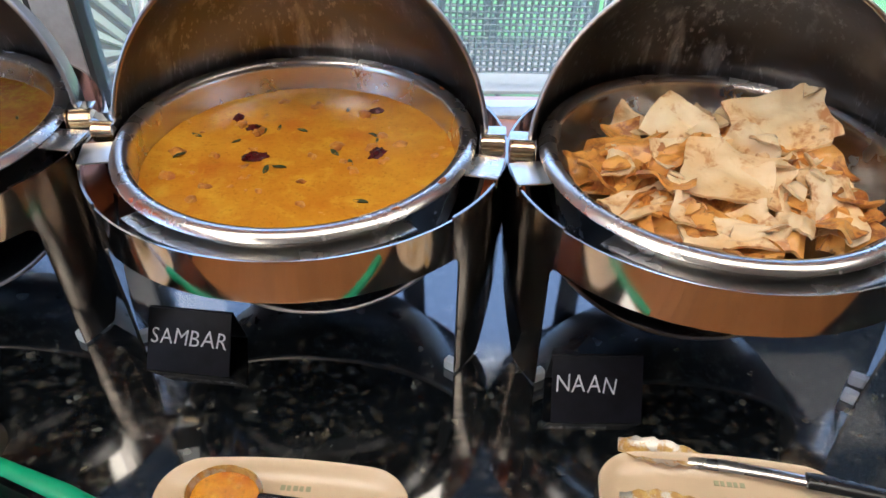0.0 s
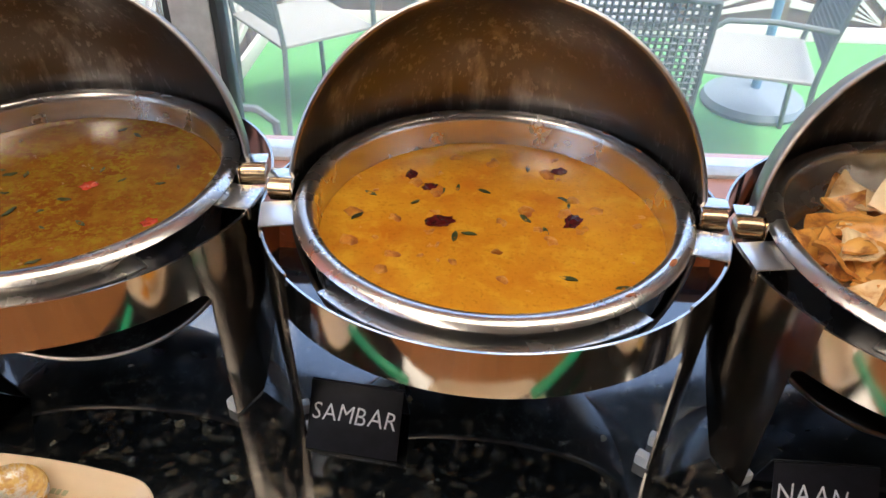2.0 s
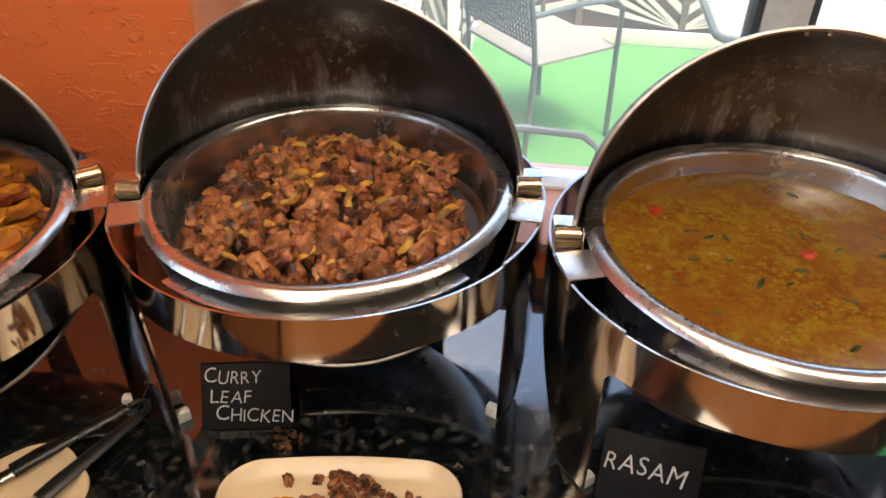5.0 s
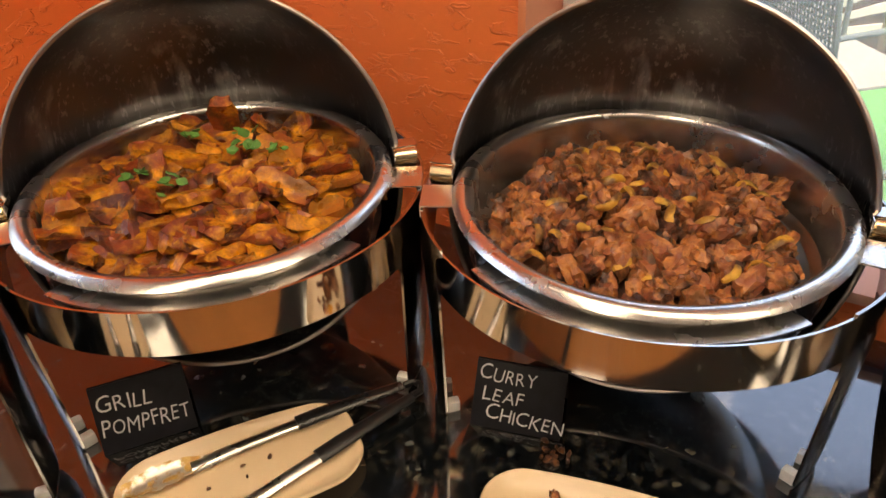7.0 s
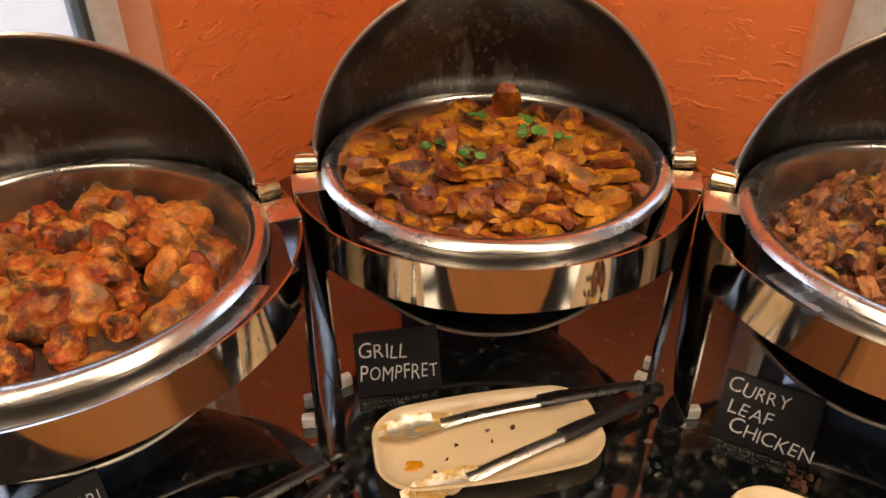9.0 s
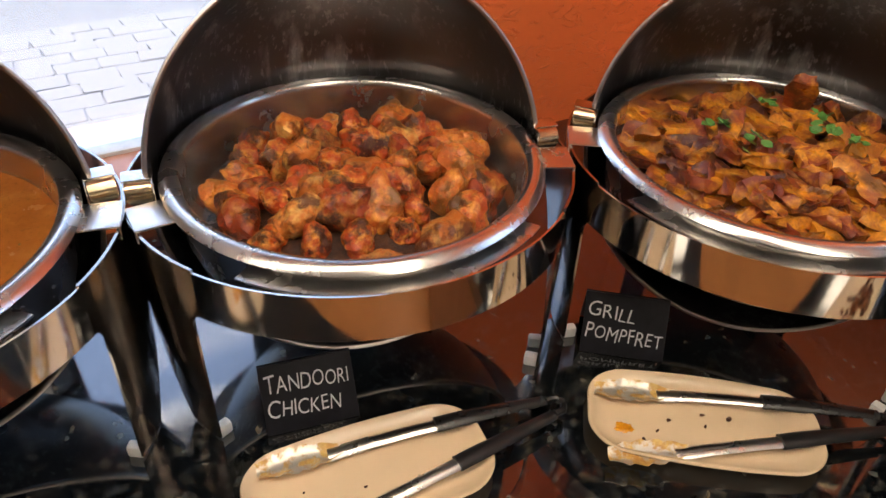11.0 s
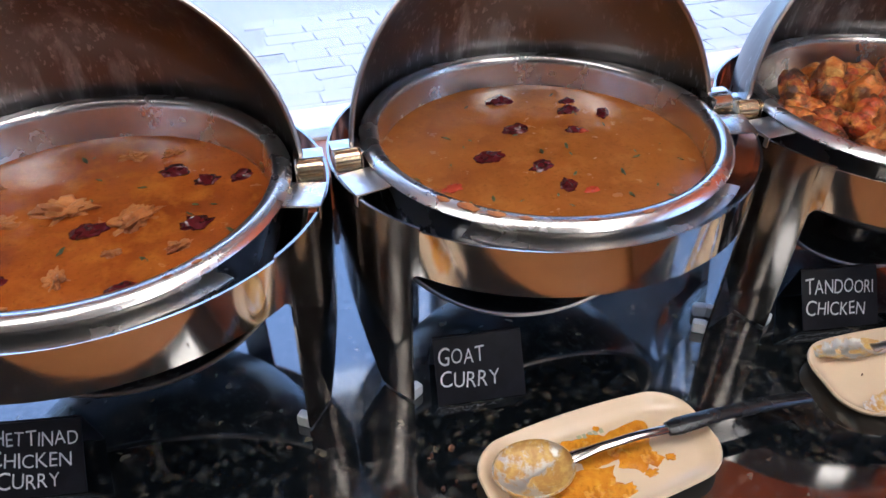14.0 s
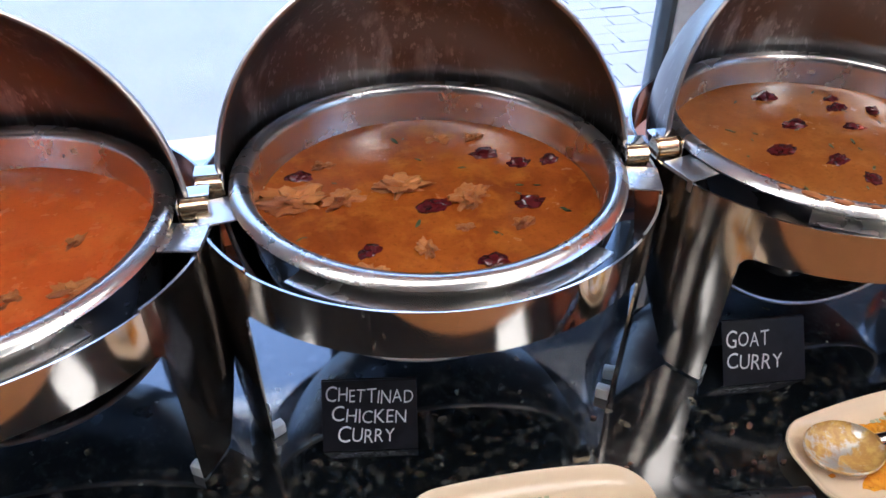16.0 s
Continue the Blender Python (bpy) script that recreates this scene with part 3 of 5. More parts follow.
def fence(x0, y0, x1, y1, panels, label, high=2.2):
    d = Vector((x1 - x0, y1 - y0, 0))
    length = d.length
    m = Matrix.Translation((x0, y0, 0)) @ Matrix.Rotation(math.atan2(d.y, d.x), 4, "Z")
    fn = thing("fence", label, "fence", m, "patio fence")
    bm = bmesh.new()
    box(bm, 0, 0.03, -0.12, length, 0.06, high)
    part("backing", bm, M_FENCE, fn, "brown fence board", smooth=False)
    w = length / panels
    for p in range(panels):
        up = 1 if p % 2 == 0 else -1
        c = p * w + w / 2
        z = -0.5
        while z < high + 0.4:
            # a slat at 40 degrees, clipped to its panel
            sl = up * math.tan(radians(38))
            lo, hi = z, z + 0.05
            bm = bmesh.new()
            quad = [(-w / 2 + 0.02, lo - sl * w / 2), (w / 2 - 0.02, lo + sl * w / 2), (w / 2 - 0.02, hi + sl * w / 2), (-w / 2 + 0.02, hi - sl * w / 2)]
            quad = [(u, min(high, max(0.1, v))) for u, v in quad]
            if max(v for _, v in quad) - min(v for _, v in quad) > 0.06 and quad[0][1] + quad[1][1] < quad[2][1] + quad[3][1] - 0.03:
                fr = [bm.verts.new((c + u, 0.005, v)) for u, v in quad]
                bk = [bm.verts.new((c + u, 0.03, v)) for u, v in quad]
                bm.faces.new(fr)
                bm.faces.new(bk[::-1])
                for i in range(4):
                    bm.faces.new((fr[i], bk[i], bk[(i + 1) % 4], fr[(i + 1) % 4]))
                part("slat", bm, M_SLAT, fn, smooth=False)
            else:
                bm.free()
            z += 0.115
    for p in range(panels + 1):
        bm = bmesh.new()
        box(bm, p * w - 0.02, 0.0, -0.12, p * w + 0.02, 0.03, high, 0.003)
        part("post", bm, M_FENCE, fn)
    bm = bmesh.new()
    box(bm, 0, -0.02, 0.0, length, 0.003, 0.09, 0.004)
    part("base_board", bm, M_SLAT, fn, "cream base board")
    return fn


fence(-1.36, 4.52, 3.4, 4.52, 8, "brown patio fence with cream diagonal slats")
fence(-1.38, 2.35, -1.38, 4.50, 4, "brown patio side fence with cream diagonal slats")


def patio_chair(m, label):
    chair = thing("patio_chair", label, "chair", m, "patio chairs")
    r = 0.012
    for s in (-1, 1):
        bm = bmesh.new()
        tube(bm, [(s * 0.25, 0.22, 0.0), (s * 0.25, 0.20, 0.42), (s * 0.245, 0.22, 0.60), (s * 0.24, 0.28, 0.90)], r)
        part("rear_leg", bm, M_CHAIR, chair)
        bm = bmesh.new()
        tube(bm, [(s * 0.26, -0.24, 0.0), (s * 0.26, -0.23, 0.40), (s * 0.27, -0.22, 0.60), (s * 0.27, -0.17, 0.64), (s * 0.265, 0.0, 0.65), (s * 0.25, 0.22, 0.63)], r)
        part("front_leg", bm, M_CHAIR, chair)
    bm = bmesh.new()
    tube(bm, [(-0.24, 0.28, 0.90), (-0.12, 0.295, 0.915), (0.12, 0.295, 0.915), (0.24, 0.28, 0.90)], r)
    part("top_rail", bm, M_CHAIR, chair)

    def mesh_panel(name, corners, nu, nv, parent):
        bm = bmesh.new()
        a, b, c, d = [Vector(p) for p in corners]
        for i in range(nu + 1):
            u = i / nu
            tube(bm, [a.lerp(b, u), d.lerp(c, u)], 0.0055, 4)
        for j in range(nv + 1):
            v = j / nv
            tube(bm, [a.lerp(d, v), b.lerp(c, v)], 0.0055, 4)
        part(name, bm, M_CHAIR, parent, "perforated metal mesh", smooth=False)
    mesh_panel("backrest", [(-0.24, 0.21, 0.50), (0.24, 0.21, 0.50), (0.235, 0.28, 0.90), (-0.235, 0.28, 0.90)], 22, 18, chair)
    bm = bmesh.new()
    box(bm, -0.25, -0.24, 0.415, 0.25, 0.21, 0.43, 0.006)
    part("seat", bm, M_SEAT, chair, "sand-coloured seat panel")
    return chair


M_SEAT = plain("sand_seat", (0.28, 0.27, 0.23), 0.6, 0.1)
seat1 = patio_chair(pose(0.25, 2.05, 0, 0, 0, 180), "grey-green metal mesh patio chair beside the window")
seat1.matrix_world = pose(0.29, 2.58, 0, 0, 0, 180)
for x, y, a in ((-0.963, 3.355, 130), (1.0, 3.15, -103), (-0.95, 1.76, 90)):
    copy_thing(seat1, pose(x, y, 0, 0, 0, a))

def patio_table(x, y, w, d):
    tb = thing("patio_table", "grey-green metal patio table with curved legs", "table", pose(x, y, 0))
    bm = bmesh.new()
    tube(bm, [(px, py, 0.715) for px, py in rounded(w, d, 0.06)], 0.014, 8, True)
    part("table_edge", bm, M_CHAIR, tb)
    bm = bmesh.new()
    o = rounded(w, d, 0.06)
    lo, hi = [bm.verts.new((px, py, 0.705)) for px, py in o], [bm.verts.new((px, py, 0.72)) for px, py in o]
    bm.faces.new(hi), bm.faces.new(lo[::-1])
    for i in range(len(o)):
        bm.faces.new((lo[i], lo[(i + 1) % len(o)], hi[(i + 1) % len(o)], hi[i]))
    part("tabletop", bm, M_SEAT, tb, "pale grey table top", smooth=False)
    for sx in (-1, 1):
        for sy in (-1, 1):
            bm = bmesh.new()
            tube(bm, [(sx * 0.25, sy * 0.25, 0.70), (sx * 0.20, sy * 0.2, 0.55), (sx * 0.17, sy * 0.17, 0.35), (sx * 0.22, sy * 0.22, 0.14), (sx * 0.33, sy * 0.33, 0.0)], 0.012)
            part("leg", bm, M_CHAIR, tb)
    bm = bmesh.new()
    tube(bm, [(0.17 * math.cos(a / 12 * 2 * math.pi) * 1.4, 0.17 * math.sin(a / 12 * 2 * math.pi) * 1.4, 0.35) for a in range(12)], 0.009, 6, True)
    part("brace_ring", bm, M_CHAIR, tb)
    return tb


patio_table(0.08, 3.08, 0.86, 0.86)

um = thing("umbrella_stand", "round grey umbrella base with blue pole on the turf", "umbrella stand", pose(1.21, 3.60, 0))
bm = bmesh.new()
revolve(bm, [(0.0, 0.0), (0.24, 0.0), (0.25, 0.02), (0.235, 0.05), (0.10, 0.075), (0.04, 0.09), (0.0, 0.09)], 48)
part("base", bm, M_UMB, um)
bm = bmesh.new()
tube(bm, [(0, 0, 0.08), (0, 0, 2.0)], 0.022, 12)
part("pole", bm, plain("blue_grey_pole", (0.10, 0.20, 0.30), 0.4), um, "blue-grey metal pole")

# courtyard paving stones, uneven sizes in running courses
rng = random.Random(5)
paving = solid("paving_bed", box(bmesh.new(), -7.5, -3.2, -0.128, -2.6, 3.4, -0.03), M_GROUND, "bright sunlit courtyard paving of pale stones", "paving", kind="structure", smooth=False)
stones = []
for v in range(4):
    bm = bmesh.new()
    box(bm, -0.5, -0.5, 0, 0.5, 0.5, 1, 0.06)
    for vv in bm.verts:
        vv.co += Vector((rng.uniform(-.03, .03), rng.uniform(-.03, .03), 0))
    stones.append(mesh_of("stone", bm, M_STONE))
x = -5.7
while x < -3.6:
    w = rng.uniform(0.11, 0.15)
    y = -0.4 + rng.uniform(0, 0.2)
    while y < 2.6:
        d = rng.uniform(0.16, 0.30)
        ob = share("stone", rng.choice(stones), Matrix.LocRotScale((x + w / 2, y + d / 2, -0.06), Euler((0, 0, rng.uniform(-.05, .05))), (w * 0.955, d * 0.97, 0.036 + rng.uniform(0, 0.008))), parent=paving)
        y += d
    x += w

# ---------- food ----------
PAN_R = 0.1835


def surface(name, material, label, key, level, ripple=0.0012, seed=1):
    bm = bmesh.new()
    rings, n = 26, 72
    last = None
    centre = bm.verts.new((0, 0, level))
    for i in range(1, rings + 1):
        r = (PAN_R + 0.0005) * i / rings
        ring = []
        for k in range(n):
            a = 2 * math.pi * k / n
            x, y = r * math.cos(a), r * math.sin(a)
            h = ripple * noise.noise(Vector((x * 30 + seed, y * 30, 0))) + ripple * 0.6 * noise.noise(Vector((x * 90, y * 90 + seed, 3)))
            ring.append(bm.verts.new((x, y, level + h + (0.0015 if i == rings else 0))))
        for k in range(n):
            if last is None:
                bm.faces.new((centre, ring[k], ring[(k + 1) % n]))
            else:
                bm.faces.new((last[k], ring[k], ring[(k + 1) % n], last[(k + 1) % n]))
        last = ring
    # closed below, so that it is a body and no sheet
    low = [bm.verts.new((v.co.x * 0.985, v.co.y * 0.985, 0.1975)) for v in last]
    for k in range(n):
        bm.faces.new((last[k], low[k], low[(k + 1) % n], last[(k + 1) % n]))
    bm.faces.new(low)
    return solid(name, bm, material, label, "curry", AT[key])


def lump(seed, size, rough=0.35, sub=3, stretch=(1, 1, 1), freq=1.6):
    """An uneven lump of about that size."""
    bm = bmesh.new()
    bmesh.ops.create_icosphere(bm, subdivisions=sub, radius=0.5)
    for v in bm.verts:
        d = v.co.normalized()
        k = 1 + rough * noise.noise(d * freq + Vector((seed * 7.3, 0, 0))) + rough * 0.4 * noise.noise(d * freq * 2.7 + Vector((0, seed * 5.1, 0))) + rough * 0.10 * noise.noise(d * freq * 6 + Vector((0, 0, seed * 3.7)))
        v.co = Vector((v.co.x * stretch[0], v.co.y * stretch[1], v.co.z * stretch[2])) * k * size
    return bm


def strip(seed, length, width, thick, bend=0.15, seg=10):
    """A flat, bent, ragged piece (fish, onion, peel)."""
    bm = bmesh.new()
    rows = []
    for i in range(seg + 1):
        u = i / seg - 0.5
        w = width * (0.5 + 0.5 * math.sqrt(max(0.0, 1 - (2 * u) ** 2)) * 1.0) * (1 + 0.25 * noise.noise(Vector((u * 6, seed, 0))))
        zb = -bend * length * (u * 2) ** 2 + 0.12 * width * noise.noise(Vector((u * 5, seed, 4)))
        sw = 0.3 * width * noise.noise(Vector((u * 3, seed, 9)))
        ring = []
        for j in range(8):
            a = 2 * math.pi * j / 8
            y = math.cos(a) * w / 2 + sw
            z = math.sin(a) * thick / 2 * (1 + 0.4 * noise.noise(Vector((u * 8, a, seed))))
            ring.append(bm.verts.new((u * length, y, z + zb)))
        rows.append(ring)
    for p, q in zip(rows[:-1], rows[1:]):
        for j in range(8):
            bm.faces.new((p[j], p[(j + 1) % 8], q[(j + 1) % 8], q[j]))
    bm.faces.new(rows[0][::-1])
    bm.faces.new(rows[-1])
    return bm


def slab(seed, length, width, thick):
    """A cut, slightly bent slab with ragged sides."""
    rg = random.Random(seed + 300)
    bm = bmesh.new()
    bmesh.ops.create_cube(bm, size=1.0)
    bmesh.ops.subdivide_edges(bm, edges=bm.edges[:], cuts=6, use_grid_fill=True)
    taper, skew, bend = rg.uniform(-0.5, 0.5), rg.uniform(-0.4, 0.4), rg.uniform(-0.05, 0.09)
    for v in bm.verts:
        x, y, z = v.co
        y *= (1 + taper * x) * (1.0 if abs(x) < 0.45 else 0.75)
        p = Vector((x * length + skew * y * width, y * width, z * thick - bend * length * (x * 2) ** 2 * 0.5))
        d = Vector((noise.noise(p * 120 + Vector((seed, 0, 0))), noise.noise(p * 120 + Vector((0, seed, 5))), noise.noise(p * 120 + Vector((9, 0, seed)))))
        v.co = p + d * 0.0034 + 0.5 * d * d.length * 0.003
    return bm


def leaf(seed, length, width):
    bm = bmesh.new()
    top, bot = [], []
    n = 7
    for i in range(n + 1):
        u = i / n
        w = width * math.sin(math.pi * min(1, u * 0.97 + 0.015)) ** 0.8 * (1 + 0.35 * noise.noise(Vector((u * 7, seed, 0))))
        z = 0.15 * length * noise.noise(Vector((u * 2.5, seed, 2)))
        row = [bm.verts.new(((u - .5) * length, s * w / 2, z + abs(s) * 0.12 * width)) for s in (-1, 0, 1)]
        row2 = [bm.verts.new((v.co.x, v.co.y, v.co.z - 0.0006)) for v in row]
        top.append(row), bot.append(row2)
    for t0, t1, b0, b1 in zip(top[:-1], top[1:], bot[:-1], bot[1:]):
        for k in range(2):
            bm.faces.new((t0[k], t1[k], t1[k + 1], t0[k + 1]))
            bm.faces.new((b0[k], b0[k + 1], b1[k + 1], b1[k]))
        bm.faces.new((t0[0], b0[0], b1[0], t1[0]))
        bm.faces.new((t0[2], t1[2], b1[2], b0[2]))
    return bm


def scatter(key, meshes, name, label, category, group, count, height, seed, r_max=0.165, size=(0.8, 1.2), tilt=25, spot=None, gap=0.0, flat_turn=360):
    """Pieces laid at chance over a dish, at height(r) over its counter."""
    rg = random.Random(seed)
    got = []
    tries = 0
    while len(got) < count and tries < count * 30:
        tries += 1
        if spot:
            x, y = spot[0] + rg.gauss(0, spot[2]), spot[1] + rg.gauss(0, spot[2])
        else:
            r, a = r_max * math.sqrt(rg.random()), rg.uniform(0, 2 * math.pi)
            x, y = r * math.cos(a), r * math.sin(a)
        if math.hypot(x, y) > r_max or any((x - p) ** 2 + (y - q) ** 2 < gap * gap for p, q in got):
            continue
        got.append((x, y))
        s = rg.uniform(*size)
        m = Matrix.LocRotScale((x, y, height(x, y, rg)), Euler((radians(rg.gauss(0, tilt)), radians(rg.gauss(0, tilt)), radians(rg.uniform(0, flat_turn)))), (s, s, s))
        share(name, rg.choice(meshes), AT[key] @ m, label, category, group)


def float_on(level, sink=0.0):
    return lambda x, y, rg: level - sink + rg.uniform(-0.0012, 0.0012)


def heap(low, high, r=0.17, jitter=0.006):
    """The height over the counter of a heaped dish."""
    return lambda x, y, rg: low + (high - low) * max(0.0, 1 - (x * x + y * y) / (r * r)) ** 0.7 + rg.uniform(-jitter, jitter)


LEVEL = 0.219
SAMBAR_LEVEL, RASAM_LEVEL, GOAT_LEVEL = 0.225, 0.231, 0.226
M_SAMBAR = curry("sambar_stew", (0.62, 0.29, 0.014), (0.50, 0.165, 0.008), (0.70, 0.39, 0.025), 1.0, (0.10, 0.09, 0.015), 0.10, 0.70)
M_RASAM = curry("rasam_broth", (0.24, 0.095, 0.012), (0.17, 0.045, 0.008), (0.28, 0.17, 0.015), 1.1, (0.25, 0.18, 0.010), 0.10, 0.56)
M_GOAT = curry("goat_gravy", (0.33, 0.11, 0.016), (0.24, 0.066, 0.010), (0.38, 0.145, 0.026), 1.0, (0.05, 0.03, 0.01), 0.12, 0.72)
M_CHET = curry("chettinad_gravy", (0.34, 0.085, 0.008), (0.20, 0.04, 0.005), (0.42, 0.14, 0.012), 0.9, (0.06, 0.04, 0.01), 0.10, 0.70)
M_TOMATO = curry("orange_red_gravy", (0.52, 0.10, 0.012), (0.42, 0.07, 0.01), (0.60, 0.16, 0.025), 0.7, None, 0.14)
surface("sambar", M_SAMBAR, "yellow-orange lentil stew filling a steel pan", "sambar", SAMBAR_LEVEL, seed=2)
surface("rasam", M_RASAM, "thin olive-brown broth with floating herbs", "rasam", RASAM_LEVEL, seed=3)
surface("goat_curry", M_GOAT, "thick brown goat curry in a steel pan", "goat", GOAT_LEVEL, seed=4)
surface("chettinad_curry", M_CHET, "reddish brown chicken curry in a steel pan", "chettinad", LEVEL, seed=5)
surface("tomato_curry", M_TOMATO, "smooth orange-red curry in a steel pan", "tomato", LEVEL, seed=6)

M_TAN = roasted("tandoori_skin", (0.80, 0.34, 0.060), (0.46, 0.062, 0.007), (0.022, 0.006, 0.004), 1.0, 0.26, 0.22, 0.5)
M_TANPALE = roasted("tandoori_meat", (0.80, 0.46, 0.12), (0.64, 0.19, 0.025), (0.09, 0.016, 0.006), 0.95, 0.28, 0.22, 0.5)
M_FISH = roasted("grilled_fish", (0.80, 0.34, 0.016), (0.29, 0.052, 0.014), (0.050, 0.010, 0.006), 0.85, 0.24, 0.22, 0.45)
M_CURLEAF = roasted("browned_chicken", (0.58, 0.24, 0.075), (0.28, 0.078, 0.030), (0.020, 0.007, 0.004), 1.1, 0.22, 0.3, 0.5)
M_ONION = roasted("fried_onion", (0.66, 0.38, 0.05), (0.52, 0.24, 0.03), (0.12, 0.05, 0.02), 1.0)
# dark brown mound that fills the gaps beneath each heap of pieces
M_BED = roasted("dark_food_bed", (0.09, 0.035, 0.012), (0.06, 0.02, 0.008), (0.03, 0.012, 0.008), 2.0)
M_HERB = plain("green_herb", (0.10, 0.26, 0.05), 0.45, 0.0, 0.3, 90)
M_DARKLEAF = plain("dark_curry_leaf", (0.035, 0.05, 0.015), 0.4, 0.0, 0.3, 90)
M_CHILI = plain("dried_red_chilli", (0.075, 0.007, 0.009), 0.12, 0.0, 0.4, 60, 0.3)
M_TOMBIT = plain("tomato_bit", (0.42, 0.05, 0.02), 0.2, 0.0, 0.3, 60)
M_VEG = roasted("stewed_vegetable", (0.62, 0.29, 0.03), (0.52, 0.17, 0.015), (0.34, 0.10, 0.01), 0.8, 0.3, 0.05)
M_MEAT = roasted("stewed_meat", (0.50, 0.20, 0.05), (0.40, 0.13, 0.025), (0.22, 0.06, 0.015), 1.0, 0.3, 0.05)


def naan_material(name, pale, tan, brown, browned, gloss):
    n = Nodes(name)
    at = n.pos()
    c = n.mix(n.ramp(n.noise(13, 4, 0.6, at), (0.40, 0.0), (0.66, 1.0)), pale, tan)
    c = n.mix(n.ramp(n.noise(30, 5, 0.65, at, 0.4), (browned, 0.0), (browned + 0.10, 0.85)), c, brown)
    dots = n.ramp(n.cells(70, at), (0.10, 0.8), (0.24, 0.0))
    dots = n.mix(1.0, dots, n.ramp(n.noise(20, 3, 0.5, at), (0.50, 0.0), (0.60, 1.0)), "MULTIPLY")
    c = n.mix(dots, c, tuple(v * 0.8 for v in brown))
    c = n.mix(n.ramp(n.rand(), (0.3, 0.0), (1.0, 0.35)), c, tan)
    nrm = n.bump(n.noise(30, 3, 0.5, at), 0.35, 0.004)
    return n.set(c, 0.42, 0.0, n.bump(n.noise(120, 4, 0.6, at), 0.3, 0.0015, nrm), Coat_Weight=gloss, Coat_Roughness=0.25)


M_NAAN = naan_material("naan_crust", (0.82, 0.65, 0.40), (0.74, 0.47, 0.20), (0.48, 0.17, 0.035), 0.55, 0.2)
M_FRIED = naan_material("buttered_naan_crust", (0.74, 0.38, 0.08), (0.60, 0.24, 0.035), (0.26, 0.07, 0.012), 0.50, 0.5)


def naan_piece(seed, length, width, fold=0.0, point=0.5):
    """A torn, softly curled piece of flat bread; point narrows one end, fold turns an edge over."""
    n = 16
    bm = bmesh.new()
    top = []
    for i in range(n + 1):
        row = []
        for j in range(n + 1):
            u, v = i / n - 0.5, j / n - 0.5
            w = 1 - point * (u + 0.5)
            x, y = u * length, v * width * w
            rag = 0.07 * length
            edge = max(abs(u), abs(v)) * 2
            x += rag * edge ** 3 * noise.noise(Vector((u * 2.2, v * 2.2, seed * 3.1)))
            y += rag * edge ** 3 * noise.noise(Vector((u * 2.2, v * 2.2, seed * 3.1 + 7)))
            z = 0.016 * noise.noise(Vector((u * 1.5, v * 1.5, seed * 1.7))) + 0.005 * noise.noise(Vector((u * 5, v * 5, seed * 2.3)))
            over = u * 0.8 + v * 0.6 - 0.5 + fold
            if over > 0:
                a = min(over / 0.16, 1.0) * math.pi
                k = max(0.0, over - 0.16) * length
                x -= 0.8 * (over * length - (0.016 * math.sin(a)) + k)
                y -= 0.6 * (over * length - (0.016 * math.sin(a)) + k)
                z += 0.005 * (1 - math.cos(a))
            row.append((x, y, z))
        top.append(row)
    up = [[bm.verts.new((x, y, z + 0.0018)) for x, y, z in row] for row in top]
    dn = [[bm.verts.new((x, y, z - 0.0018)) for x, y, z in row] for row in top]
    for i in range(n):
        for j in range(n):
            bm.faces.new((up[i][j], up[i + 1][j], up[i + 1][j + 1], up[i][j + 1]))
            bm.faces.new((dn[i][j], dn[i][j + 1], dn[i + 1][j + 1], dn[i + 1][j]))
    rim = [(i, 0) for i in range(n)] + [(n, j) for j in range(n)] + [(i, n) for i in range(n, 0, -1)] + [(0, j) for j in range(n, 0, -1)]
    for (i, j), (k, l) in zip(rim, rim[1:] + rim[:1]):
        bm.faces.new((up[i][j], dn[i][j], dn[k][l], up[k][l]))
    return bm


fried = [mesh_of("naan_piece", naan_piece(i + 30, 0.085, 0.060, 0.12 * (i % 2), 0.3 + 0.1 * (i % 4)), M_FRIED) for i in range(6)]
scatter("naan", fried, "naan_piece", "buttery browned piece of torn flat bread", "bread", "torn naan in the pan", 44, heap(0.208, 0.240, 0.19, 0.005), 11, 0.142, (0.75, 1.1), 13, gap=0.016)
pale = [mesh_of("naan_piece", naan_piece(i + 50, 0.085, 0.062, 0.14 * (i % 3 == 1), 0.2 + 0.15 * (i % 4)), M_NAAN) for i in range(6)]
scatter("naan", pale, "naan_piece", "pale torn piece of flat bread", "bread", "torn naan in the pan", 11, heap(0.232, 0.250, 0.18, 0.004), 12, 0.128, (0.7, 1.0), 16, gap=0.045)
